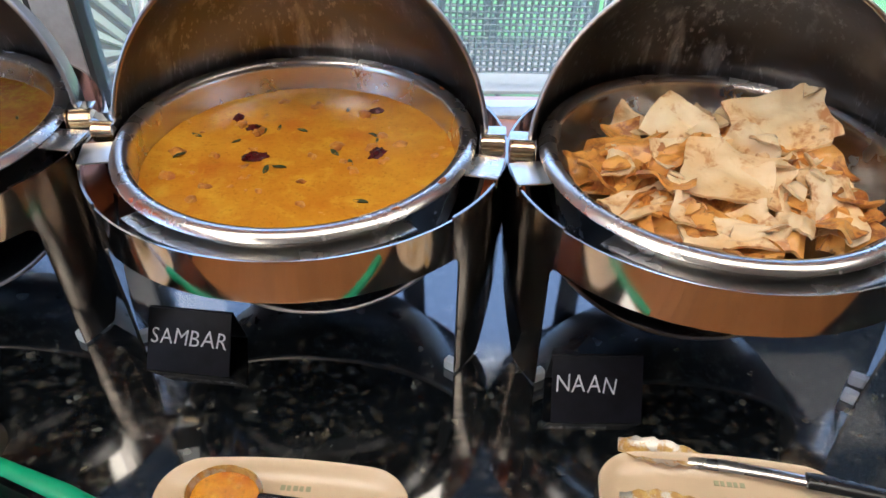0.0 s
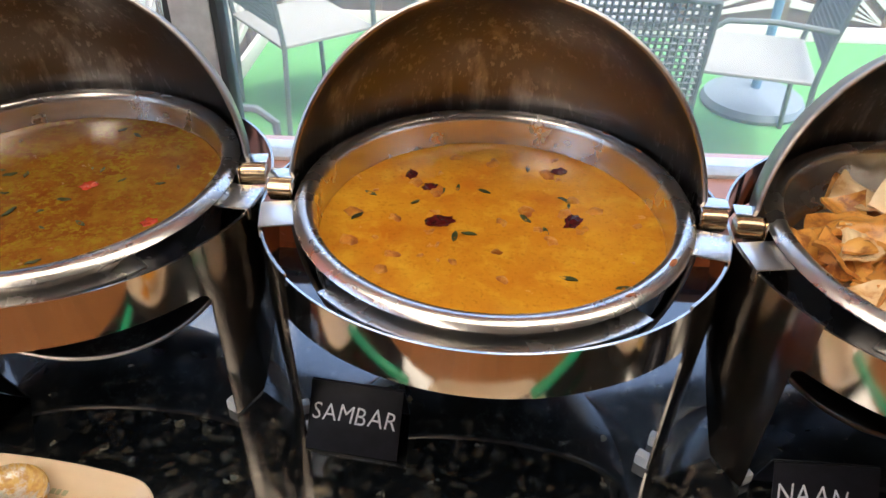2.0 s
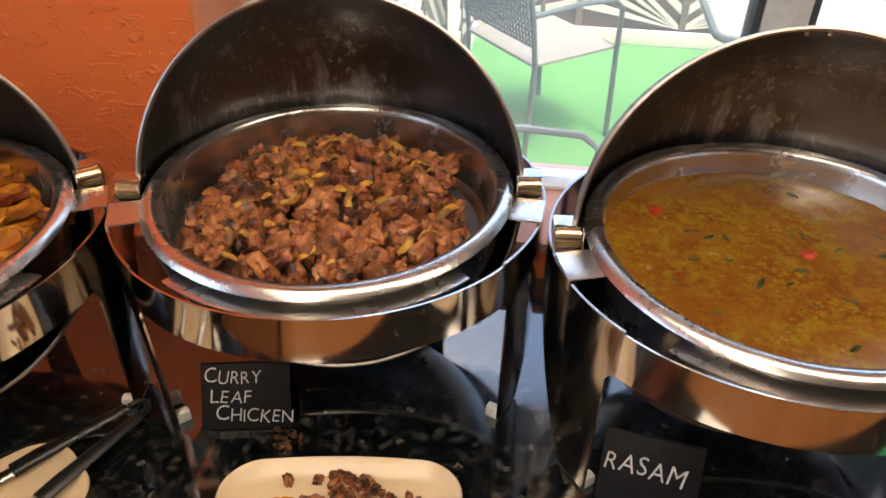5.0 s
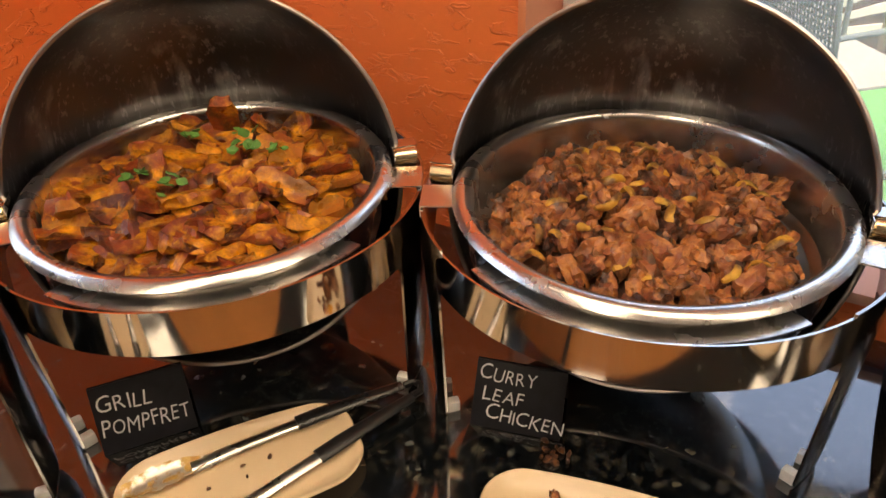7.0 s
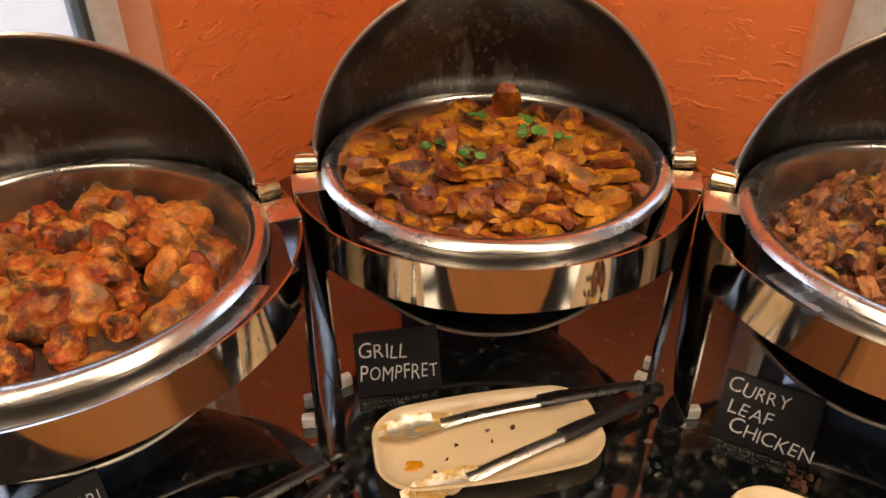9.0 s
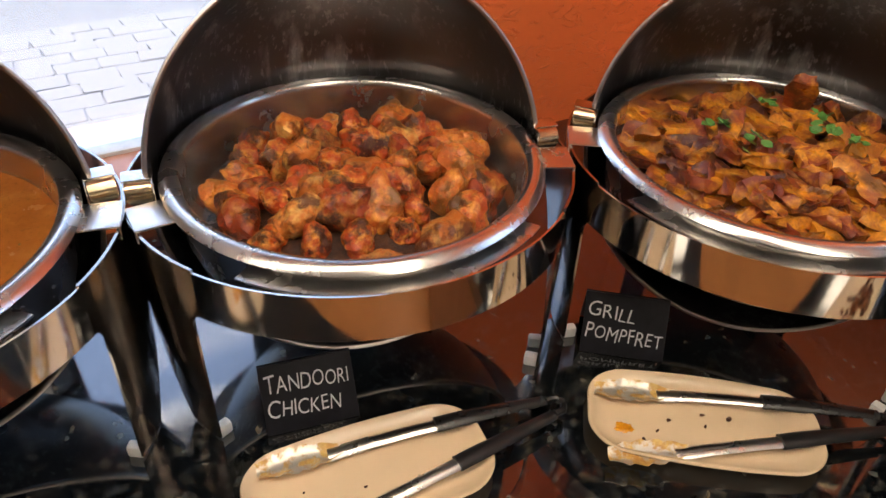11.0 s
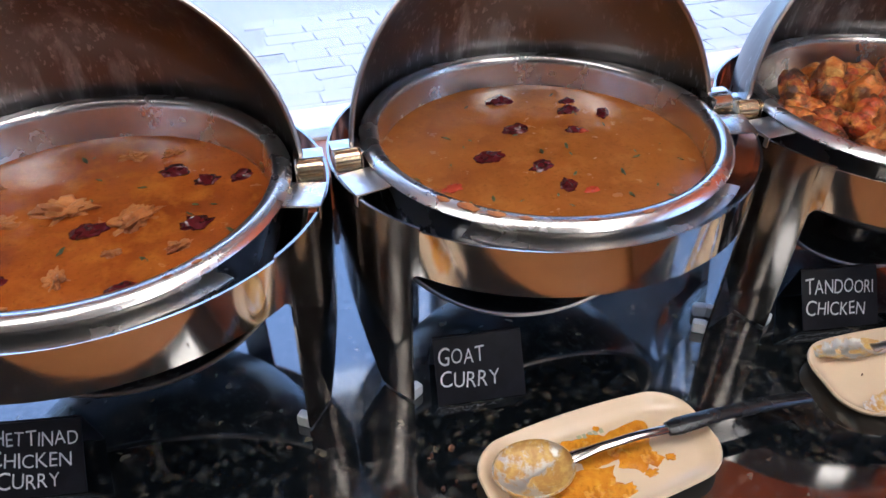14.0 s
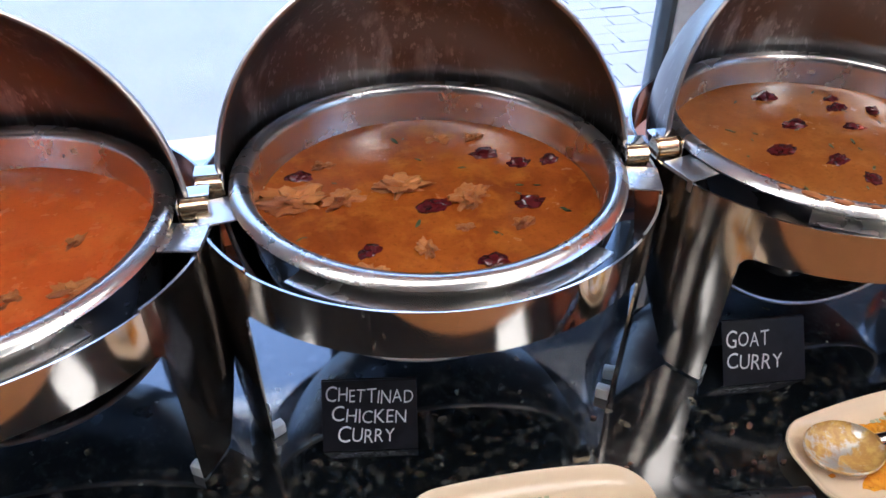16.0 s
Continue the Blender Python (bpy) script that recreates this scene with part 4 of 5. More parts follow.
# the pieces on top: x, y, z, tips, turn, length, width, fold, point, browned
for i, (x, y, z, ax, ay, az, ln, wd, fd, pt, hot) in enumerate((
        (0.085, 0.082, 0.278, 38, -14, 12, 0.135, 0.105, 0.0, 0.15, 0), (0.005, -0.035, 0.268, 14, 4, -16, 0.130, 0.105, 0.0, 0.2, 0),
        (-0.095, -0.068, 0.250, 8, -6, 20, 0.090, 0.062, 0.0, 0.5, 0), (-0.010, -0.118, 0.252, 10, 2, -8, 0.120, 0.055, 0.0, 0.4, 0),
        (-0.030, 0.066, 0.270, 34, 10, -38, 0.105, 0.075, 0.16, 0.3, 0), (-0.105, 0.038, 0.256, 14, -10, -8, 0.105, 0.060, 0.0, 0.2, 1),
        (-0.135, -0.010, 0.244, 18, -24, -30, 0.080, 0.055, 0.1, 0.4, 1), (0.085, 0.000, 0.262, 12, 8, 30, 0.105, 0.070, 0.12, 0.3, 0),
        (0.110, -0.092, 0.250, 16, 16, 40, 0.080, 0.052, 0.0, 0.5, 1), (-0.085, 0.100, 0.256, 58, 8, -20, 0.060, 0.055, 0.0, 0.7, 0),
        (0.060, -0.085, 0.258, 14, -10, 64, 0.075, 0.050, 0.1, 0.2, 0), (0.135, -0.030, 0.254, 8, 20, 80, 0.085, 0.060, 0.0, 0.3, 1),
        (-0.050, 0.010, 0.262, 12, -8, 24, 0.090, 0.050, 0.0, 0.4, 1), (0.035, 0.030, 0.274, 24, -4, -60, 0.075, 0.055, 0.15, 0.3, 0))):
    share("naan_piece", mesh_of("naan_piece", naan_piece(i + 70, ln * 0.86, wd * 0.86, fd, pt), M_FRIED if hot else M_NAAN), AT["naan"] @ pose(x, y, z - 0.014, ax * 0.8, ay, az),
          "buttery browned piece of torn flat bread" if hot else "large pale torn piece of flat bread with brown spots", "bread", "torn naan in the pan")



def joint(seed, size):
    """A knuckled chicken piece: a body with a knob or two, one with a bone end, fused and wrinkled."""
    rg = random.Random(seed + 900)
    blobs = [(Vector((0, 0, 0)), Vector((0.62, 0.44, 0.40)))]
    for _ in range(rg.choice((1, 2, 2))):
        a = rg.uniform(-0.9, 0.9) + rg.choice((0, math.pi))
        blobs.append((Vector((0.42 * math.cos(a), 0.30 * math.sin(a), rg.uniform(-0.06, 0.12))), Vector((0.33, 0.31, 0.30)) * rg.uniform(0.8, 1.15)))
    bm = bmesh.new()
    bmesh.ops.create_icosphere(bm, subdivisions=4, radius=1.0)
    for v in bm.verts:
        d = v.co.normalized()
        far = 0.0
        for c, r in blobs:
            # the farthest meeting of the ray with each blob
            o, q = Vector((-c.x / r.x, -c.y / r.y, -c.z / r.z)), Vector((d.x / r.x, d.y / r.y, d.z / r.z))
            b, k = o.dot(q), q.dot(q)
            disc = b * b - k * (o.dot(o) - 1)
            if disc > 0:
                far = max(far, (-b + math.sqrt(disc)) / k)
        p = d * far
        wr = 0.24 * noise.noise(p * 2.8 + Vector((seed * 5.3, 0, 0))) - 0.30 * abs(noise.noise(p * 5.0 + Vector((0, seed * 3.1, 0)))) + 0.07 * noise.noise(p * 12 + Vector((0, 0, seed)))
        v.co = p * (1 + wr) * size
    bmesh.ops.smooth_vert(bm, verts=bm.verts, factor=0.2, use_axis_x=True, use_axis_y=True, use_axis_z=True)
    return bm


tans = [mesh_of("tandoori_piece", joint(i, 0.060), M_TAN if i % 5 < 4 else M_TANPALE) for i in range(15)]
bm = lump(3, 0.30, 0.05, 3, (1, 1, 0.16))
solid("spiced_juice", bm, M_BED, "dark brown mound under the roasted chicken", "sauce", AT["tandoori"] @ pose(0, 0, 0.212))
scatter("tandoori", tans, "tandoori_piece", "red-orange roasted chicken piece with charred edges", "roast chicken", "tandoori chicken in the pan", 58, heap(0.206, 0.252, 0.165, 0.010), 21, 0.140, (0.6, 1.05), 50, gap=0.0265)

fish = [mesh_of("fish_piece", slab(i, 0.044 + 0.005 * (i % 6), 0.017 + 0.004 * (i % 4), 0.0080 + 0.0012 * (i % 3)), M_FISH) for i in range(12)]
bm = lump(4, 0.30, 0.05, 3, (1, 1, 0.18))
solid("spice_paste", bm, M_BED, "dark brown mound under the grilled fish", "sauce", AT["pomfret"] @ pose(0, 0, 0.212))
scatter("pomfret", fish, "fish_piece", "grilled fish piece with browned spice crust", "grilled fish", "grilled pomfret in the pan", 165, heap(0.212, 0.266, 0.178, 0.010), 31, 0.157, (0.85, 1.5), 19, gap=0.010)
for x, y, z, a, b, s in ((0.023, 0.116, 0.262, 70, 80, 1.5), (0.078, 0.112, 0.252, 55, 30, 1.1), (-0.150, -0.004, 0.238, 50, 100, 1.2)):
    share("fish_piece", fish[5], AT["pomfret"] @ Matrix.LocRotScale((x, y, z), Euler((0, radians(a), radians(b))), (s, s, s)), "grilled fish piece with browned spice crust", "grilled fish", "grilled pomfret in the pan")
herbs = [mesh_of("coriander_leaf", leaf(i, 0.014, 0.010), M_HERB) for i in range(5)]
for i, (sx, sy) in enumerate(((-0.02, 0.065), (0.045, 0.06), (0.04, 0.005), (-0.075, -0.02), (-0.035, -0.05), (0.07, 0.01))):
    scatter("pomfret", herbs, "coriander_leaf", "fresh green coriander leaf", "herb leaf", "coriander on the fish", 6, heap(0.232, 0.294, 0.172, 0.001), 41 + i, 0.15, (0.7, 1.3), 25, (sx, sy, 0.008))

chunk = [mesh_of("chicken_chunk", lump(i + 40, 0.024 + 0.003 * (i % 4), 0.55, 3, (1.0 + 0.12 * (i % 5), 0.85, 0.75), 2.0), M_CURLEAF) for i in range(14)]
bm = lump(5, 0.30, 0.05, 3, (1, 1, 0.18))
solid("chicken_masala", bm, M_BED, "dark brown mound under the fried chicken", "sauce", AT["curry_leaf"] @ pose(0, 0, 0.210))
scatter("curry_leaf", chunk, "chicken_chunk", "dark brown fried chicken chunk", "fried chicken", "curry leaf chicken in the pan", 250, heap(0.210, 0.254, 0.168, 0.009), 51, 0.155, (0.65, 1.2), 60, gap=0.010)
onion = [mesh_of("onion_strip", strip(i + 60, 0.030, 0.009, 0.004, 0.30, 8), M_ONION) for i in range(6)]
scatter("curry_leaf", onion, "onion_strip", "fried yellow onion strip", "onion", "onion among the chicken", 38, heap(0.226, 0.272, 0.168, 0.003), 61, 0.15, (0.6, 1.2), 30, gap=0.012)

stainmesh = [mesh_of("gravy_spot", lump(i + 150, 0.008, 0.5, 2, (1.6, 0.8, 0.16)), M_MEAT) for i in range(3)]
# solids in the liquids
veg = [mesh_of("vegetable_chunk", lump(i + 80, 0.017, 0.45, 3, (1.2, 0.9, 0.5), 1.4), M_VEG) for i in range(6)]
scatter("sambar", veg, "vegetable_chunk", "soft vegetable chunk in the stew", "vegetable", "vegetables in the stew", 42, float_on(SAMBAR_LEVEL, 0.0028), 71, 0.165, (0.5, 1.3), 12, gap=0.016)
chil = [mesh_of("red_chilli", lump(i + 90, 0.016, 0.5, 3, (1.3, 0.85, 0.6), 2.1), M_CHILI) for i in range(5)]
toms = [mesh_of("tomato_bit", lump(i + 95, 0.015, 0.6, 3, (1.2, 0.8, 0.4), 1.8), M_TOMBIT) for i in range(4)]
dleaf = [mesh_of("curry_leaf", leaf(i + 20, 0.015, 0.005), M_DARKLEAF) for i in range(5)]


def lay(key, me, name, label, category, group, spots, level, size=1.0, seed=1):
    rg = random.Random(seed)
    for x, y, s, a in spots:
        share(name, me[rg.randrange(len(me))], AT[key] @ Matrix.LocRotScale((x, y, level), Euler((0, 0, radians(a))), (s * size,) * 3), label, category, group)


lay("sambar", chil, "red_chilli", "dark soaked red chilli", "chilli", "chillies in the stew", ((-0.055, 0.0, 1.4, 20), (0.088, 0.018, 1.2, 60), (-0.1, 0.095, 0.9, 100), (0.075, 0.125, 0.9, 10), (-0.075, 0.07, 0.9, 30)), SAMBAR_LEVEL)
scatter("sambar", dleaf, "curry_leaf", "dark green curry leaf", "herb leaf", "leaves in the stew", 16, float_on(SAMBAR_LEVEL + 0.001), 72, 0.165, (0.6, 1.3), 6)
scatter("rasam", dleaf, "curry_leaf", "dark green curry leaf", "herb leaf", "leaves in the broth", 26, float_on(RASAM_LEVEL + 0.001), 73, 0.17, (0.5, 1.2), 6)
lay("rasam", toms, "tomato_bit", "small red tomato piece floating", "tomato", "tomato in the broth", ((0.033, 0.015, 1.1, 10), (-0.115, 0.09, 1.2, 70), (0.12, -0.06, 1.0, 40)), RASAM_LEVEL)
lay("goat", chil, "red_chilli", "dark soaked red chilli", "chilli", "chillies in the goat curry", ((-0.06, 0.005, 1.3, 10), (-0.012, -0.03, 1.1, 20), (0.0, -0.075, 1.0, 80), (-0.008, 0.06, 1.2, 0), (0.06, 0.04, 0.8, 0), (0.075, 0.09, 1.1, 10), (0.115, 0.07, 1.0, 60), (0.085, 0.115, 0.8, 0), (0.0, 0.14, 1.3, 0)), GOAT_LEVEL, 1.2)
lay("goat", toms, "tomato_bit", "soft red tomato skin", "tomato", "tomato in the goat curry", ((0.02, -0.09, 1.0, 0), (-0.12, -0.045, 1.3, 10), (0.07, 0.035, 1.0, 0)), GOAT_LEVEL - 0.001)
scatter("goat", dleaf, "curry_leaf", "dark curry leaf sliver", "herb leaf", "leaves in the goat curry", 30, float_on(GOAT_LEVEL + 0.001), 74, 0.165, (0.4, 0.9), 6)
lay("chettinad", chil, "red_chilli", "dark soaked red chilli", "chilli", "chillies in the chicken curry", ((0.003, -0.018, 1.5, 20), (0.077, 0.085, 1.4, 0), (0.113, 0.059, 1.2, 10), (0.150, 0.062, 1.1, 40), (0.106, -0.025, 1.4, 10), (0.046, -0.120, 1.2, 0), (-0.072, -0.089, 1.1, 40), (-0.142, 0.062, 1.2, 0)), LEVEL, 1.1)
meat = [mesh_of("meat_chunk", lump(i + 120, 0.027, 0.95, 4, (1.3, 0.9, 0.5), 2.3), M_MEAT) for i in range(6)]
lay("chettinad", meat, "meat_chunk", "stewed chicken piece in the gravy", "chicken", "chicken in the curry", ((-0.145, 0.014, 1.8, 0), (-0.094, 0.010, 1.1, 30), (-0.029, 0.027, 1.5, 0), (0.042, -0.005, 1.3, 60), (-0.016, -0.092, 0.8, 100), (-0.075, -0.125, 1.1, 0), (-0.115, 0.085, 0.7, 10), (0.071, 0.130, 0.7, 20), (0.029, 0.130, 0.7, 0), (0.090, -0.060, 0.7, 30), (0.030, -0.060, 0.5, 0)), LEVEL - 0.001)
scatter("chettinad", dleaf, "curry_leaf", "dark curry leaf sliver", "herb leaf", "leaves in the chicken curry", 16, float_on(LEVEL + 0.001), 75, 0.165, (0.4, 0.9), 6)
lay("tomato", meat, "meat_chunk", "piece under the orange gravy", "chicken", "pieces in the orange curry", ((0.115, -0.06, 1.1, 0), (0.06, -0.06, 0.8, 30), (0.10, 0.02, 0.7, 60)), LEVEL - 0.003)

# gravy dried on the rims
for key, spots in (("goat", ((-142, 7), (-134, 10), (-126, 8), (-118, 6), (-100, 5), (-84, 6), (-60, 5))), ("chettinad", ((-60, 4), (-52, 5))), ("sambar", ((-30, 6), (-50, 5), (35, 5), (50, 5)))):
    for a, s in spots:
        r = 0.197
        share("gravy_spot", stainmesh[abs(a) % 3], AT[key] @ Matrix.LocRotScale((r * math.cos(radians(a)), r * math.sin(radians(a)), 0.2672), Euler((0, 0, radians(a + 90))), (s / 5,) * 3), "dried gravy spot on the pan rim", "sauce", "gravy on the pan rims")

# ---------- cards ----------
def card_of(words, widths, x, y, turn, lean=33.0):
    m = pose(x, y, C, 0, 0, turn)
    cd = thing("name_card", "small black slate tent card with white chalk words " + " ".join(words).title(), "name card", m, "name cards on the buffet")
    w, h, th = 0.105, 0.079, 0.0018
    face = pose(0, 0, 0.0008, -lean, 0, 0)
    bm = bmesh.new()
    box(bm, -w / 2, 0, 0, w / 2, th, h, 0.0004, face)
    part("front_leaf", bm, M_CARD, cd)
    top = face @ Vector((0, th, h))
    bm = bmesh.new()
    back = Matrix.Translation((0, top.y + 0.0008, top.z)) @ pose(0, 0, 0, 180 + 20, 0, 0)
    hb = top.z / math.cos(radians(20)) - 0.001
    box(bm, -w / 2, -th, 0, w / 2, 0, hb, 0.0004, back)
    part("back_leaf", bm, M_CARD, cd)
    rg = random.Random(len(words[0]) * 13 + len(words))
    bm = bmesh.new()
    n = len(words)
    for i, (word, wide) in enumerate(zip(words, widths)):
        cap = {1: 0.0205, 2: 0.0180, 3: 0.0155}[n]
        line = h * ({2: 0.60, 3: 0.71}[n] - {2: 0.35, 3: 0.29}[n] * i) if n > 1 else h * 0.46
        glyphs, pen = [], 0.0
        for j, chx in enumerate(word):
            cu = bpy.data.curves.new("letter", "FONT")
            cu.body, cu.size, cu.offset, cu.extrude, cu.resolution_u = chx, cap / 0.70 * (1.15 if j == 0 and n > 1 else 1.0) * rg.uniform(0.93, 1.07), -0.00012, 0.00012, 3
            ob = bpy.data.objects.new("letter", cu)
            scene.collection.objects.link(ob)
            me = bpy.data.meshes.new_from_object(ob.evaluated_get(bpy.context.evaluated_depsgraph_get()))
            me.transform(pose(0, 0, 0, 0, 0, rg.uniform(-7, 5)))
            xs = [v.co.x for v in me.vertices]
            glyphs.append((me, pen - min(xs), rg.uniform(-.0010, .0010)))
            pen += max(xs) - min(xs) + cap * 0.13
            bpy.data.objects.remove(ob)
            bpy.data.curves.remove(cu)
        squeeze = wide / pen
        slant = Matrix(((1, 0.10, 0, 0), (0, 1, 0, 0), (0, 0, 1, 0), (0, 0, 0, 1)))
        for j, (me, go, rise) in enumerate(glyphs):
            lead = -w / 2 + 0.004 + (0.012 if n == 3 and i else 0.0) * (i % 3) * 0.5
            at = face @ pose(lead, -0.0002, line + rise - 0.0005 * j, 90, 0, 0) @ Matrix.Diagonal((squeeze, 1, 1, 1)) @ Matrix.Translation((go, 0, 0)) @ slant
            me.transform(at)
            bm.from_mesh(me)
            bpy.data.meshes.remove(me)
    part("lettering", bm, M_CHALK, cd, "white chalk handwriting", smooth=False)
    return cd


card_of(["SAMBAR"], [0.098], -0.280, 0.653, -7)
card_of(["RASAM"], [0.088], -0.737, 0.648, -8)
card_of(["NAAN"], [0.072], 0.212, 0.579, -1)
card_of(["CURRY", "LEAF", "CHICKEN"], [0.068, 0.050, 0.093], -1.198, 0.683, 12)
card_of(["GRILL", "POMPFRET"], [0.062, 0.098], -1.570, 0.485, 51, 33)
card_of(["TANDOORI", "CHICKEN"], [0.096, 0.084], -1.648, 0.100, 79)
card_of(["GOAT", "CURRY"], [0.056, 0.072], -1.679, -0.391, 82)
card_of(["CHETTINAD", "CHICKEN", "CURRY"], [0.098, 0.084, 0.064], -1.702, -0.876, 78)

# ---------- serving plates and tools ----------
def outline(w, d, r):
    """A rounded oblong with points along its long sides too."""
    pts = rounded(w, d, r, 8)
    out = []
    for (x0, y0), (x1, y1) in zip(pts, pts[1:] + pts[:1]):
        k = 10 if math.hypot(x1 - x0, y1 - y0) > 0.03 else 1
        out += [(x0 + (x1 - x0) * i / k, y0 + (y1 - y0) * i / k) for i in range(k)]
    return out


def plate(x, y, turn, label, w=0.264, d=0.124):
    m = pose(x, y, C, 0, 0, turn)
    bm = bmesh.new()
    prof = [(0.020, 0.0), (0.016, 0.002), (0.004, 0.010), (0.0, 0.0165), (0.0015, 0.0185), (0.004, 0.0180), (0.009, 0.0125), (0.020, 0.0075), (0.026, 0.0065)]
    rings = []
    for inset, z in prof:
        rings.append([bm.verts.new((px, py * (1.09 - 0.17 * (2 * px / w) ** 2), z)) for px, py in outline(w - 2 * inset, d - 2 * inset, max(0.014, 0.042 - inset))])
    for p, q in zip(rings[:-1], rings[1:]):
        for k in range(len(p)):
            bm.faces.new((p[k], p[(k + 1) % len(p)], q[(k + 1) % len(p)], q[k]))
    bm.faces.new(rings[0][::-1])
    bm.faces.new(rings[-1])
    ob = solid("serving_plate", bm, M_PLATE, label, "plate", m, "plates for serving tools")
    bm = bmesh.new()
    for i, wd in enumerate((0.005, 0.004, 0.005, 0.004, 0.005)):
        x0 = -0.006 + i * 0.0068
        box(bm, x0, d / 2 - 0.0275, 0.0066, x0 + wd, d / 2 - 0.0215, 0.0072)
    part("printed_mark", bm, M_PRINT, ob, "faint olive printed mark", smooth=False)
    return ob, m


def stain_on(m, label, seed, x, y, size, material, stretch=(1, 0.6)):
    bm = bmesh.new()
    n = 40
    c = bm.verts.new((0, 0, 0.0012))
    rim = []
    for k in range(n):
        a = 2 * math.pi * k / n
        r = size * (1 + 0.55 * noise.noise(Vector((math.cos(a) * 1.6, math.sin(a) * 1.6, seed))) + 0.3 * noise.noise(Vector((math.cos(a) * 4, math.sin(a) * 4, seed + 5))))
        rim.append((r * math.cos(a) * stretch[0], r * math.sin(a) * stretch[1]))
    mid = [bm.verts.new((px * 0.75, py * 0.75, 0.0012)) for px, py in rim]
    out = [bm.verts.new((px, py, 0.0)) for px, py in rim]
    for k in range(n):
        bm.faces.new((c, mid[k], mid[(k + 1) % n]))
        bm.faces.new((mid[k], out[k], out[(k + 1) % n], mid[(k + 1) % n]))
    bm.faces.new(out[::-1])
    return solid("sauce_smear", bm, material, label, "sauce", m @ pose(x, y, 0.0064), "sauce on the plates")


def smeared():
    n = Nodes("smeared_steel")
    f = n.ramp(n.noise(45, 5, 0.65), (0.44, 0.0), (0.54, 1.0))
    c = n.mix(f, (0.66, 0.62, 0.55), n.mix(n.ramp(n.noise(120, 3), (0.4, 0.0), (0.6, 1.0)), (0.62, 0.40, 0.10), (0.48, 0.26, 0.06)))
    return n.set(c, n.mix(f, (0.35, 0.35, 0.35), (0.4, 0.4, 0.4)), n.ramp(f, (0.3, 0.75), (0.7, 0.0)), n.bump(f, 0.4, 0.001))


M_JAW = smeared()


def tongs(m, label, spread=0.075, length=0.335):
    """Spring tongs lying flat, jaws at -x, bend at +x."""
    tg = thing("serving_tongs", label, "tongs", m, "serving tongs")
    for s in (-1, 1):
        y0, y1 = s * spread / 2, s * 0.010
        def at(u, z=0.0):
            return (-length / 2 + u * length, y0 + (y1 - y0) * max(u, 0.0) ** 1.3, z)
        bm = bmesh.new()
        tube(bm, [at(0.22, 0.002), at(0.35, 0.006), at(0.5, 0.008), at(0.62, 0.008)], [0.0095, 0.0082, 0.0078, 0.0078], 10, flat=0.45)
        part("arm", bm, M_PAN, tg)
        bm = bmesh.new()
        # a scalloped spoon-shaped jaw
        n, k = 14, 6
        rows = []
        for i in range(n + 1):
            u = i / n
            w = 0.0165 * math.sin(math.pi * (0.12 + 0.80 * u)) ** 0.7 * (1 + 0.13 * math.cos(u * n * 2.2))
            row = []
            for j in range(k + 1):
                v = j / k * 2 - 1
                p = Vector(at(0.27 * (u - 0.02), 0.0))
                row.append(Vector((p.x, p.y + w * v, 0.003 + 0.006 * v * v)))
            rows.append(row)
        up = [[bm.verts.new(p) for p in r] for r in rows]
        dn = [[bm.verts.new(p - Vector((0, 0, 0.0011))) for p in r] for r in rows]
        for i in range(n):
            for j in range(k):
                bm.faces.new((up[i][j], up[i + 1][j], up[i + 1][j + 1], up[i][j + 1]))
                bm.faces.new((dn[i][j], dn[i][j + 1], dn[i + 1][j + 1], dn[i + 1][j]))
            bm.faces.new((up[i][0], dn[i][0], dn[i + 1][0], up[i + 1][0]))
            bm.faces.new((up[i][k], up[i + 1][k], dn[i + 1][k], dn[i][k]))
        part("jaw", bm, M_JAW, tg, "scalloped steel jaw smeared with food")
        bm = bmesh.new()
        tube(bm, [at(0.58, 0.009), at(0.66, 0.010), at(0.8, 0.010), at(0.97, 0.009)], [0.0105, 0.0105, 0.0092, 0.007], 10, flat=0.55)
        part("grip", bm, M_BLACK, tg, "black plastic grip")
    bm = bmesh.new()
    tube(bm, [(length / 2 - 0.008, -0.010, 0.009), (length / 2 + 0.004, -0.009, 0.009), (length / 2 + 0.010, 0, 0.009), (length / 2 + 0.004, 0.009, 0.009), (length / 2 - 0.008, 0.010, 0.009)], 0.0045, 8)
    part("spring_bend", bm, M_BLACK, tg)
    return tg


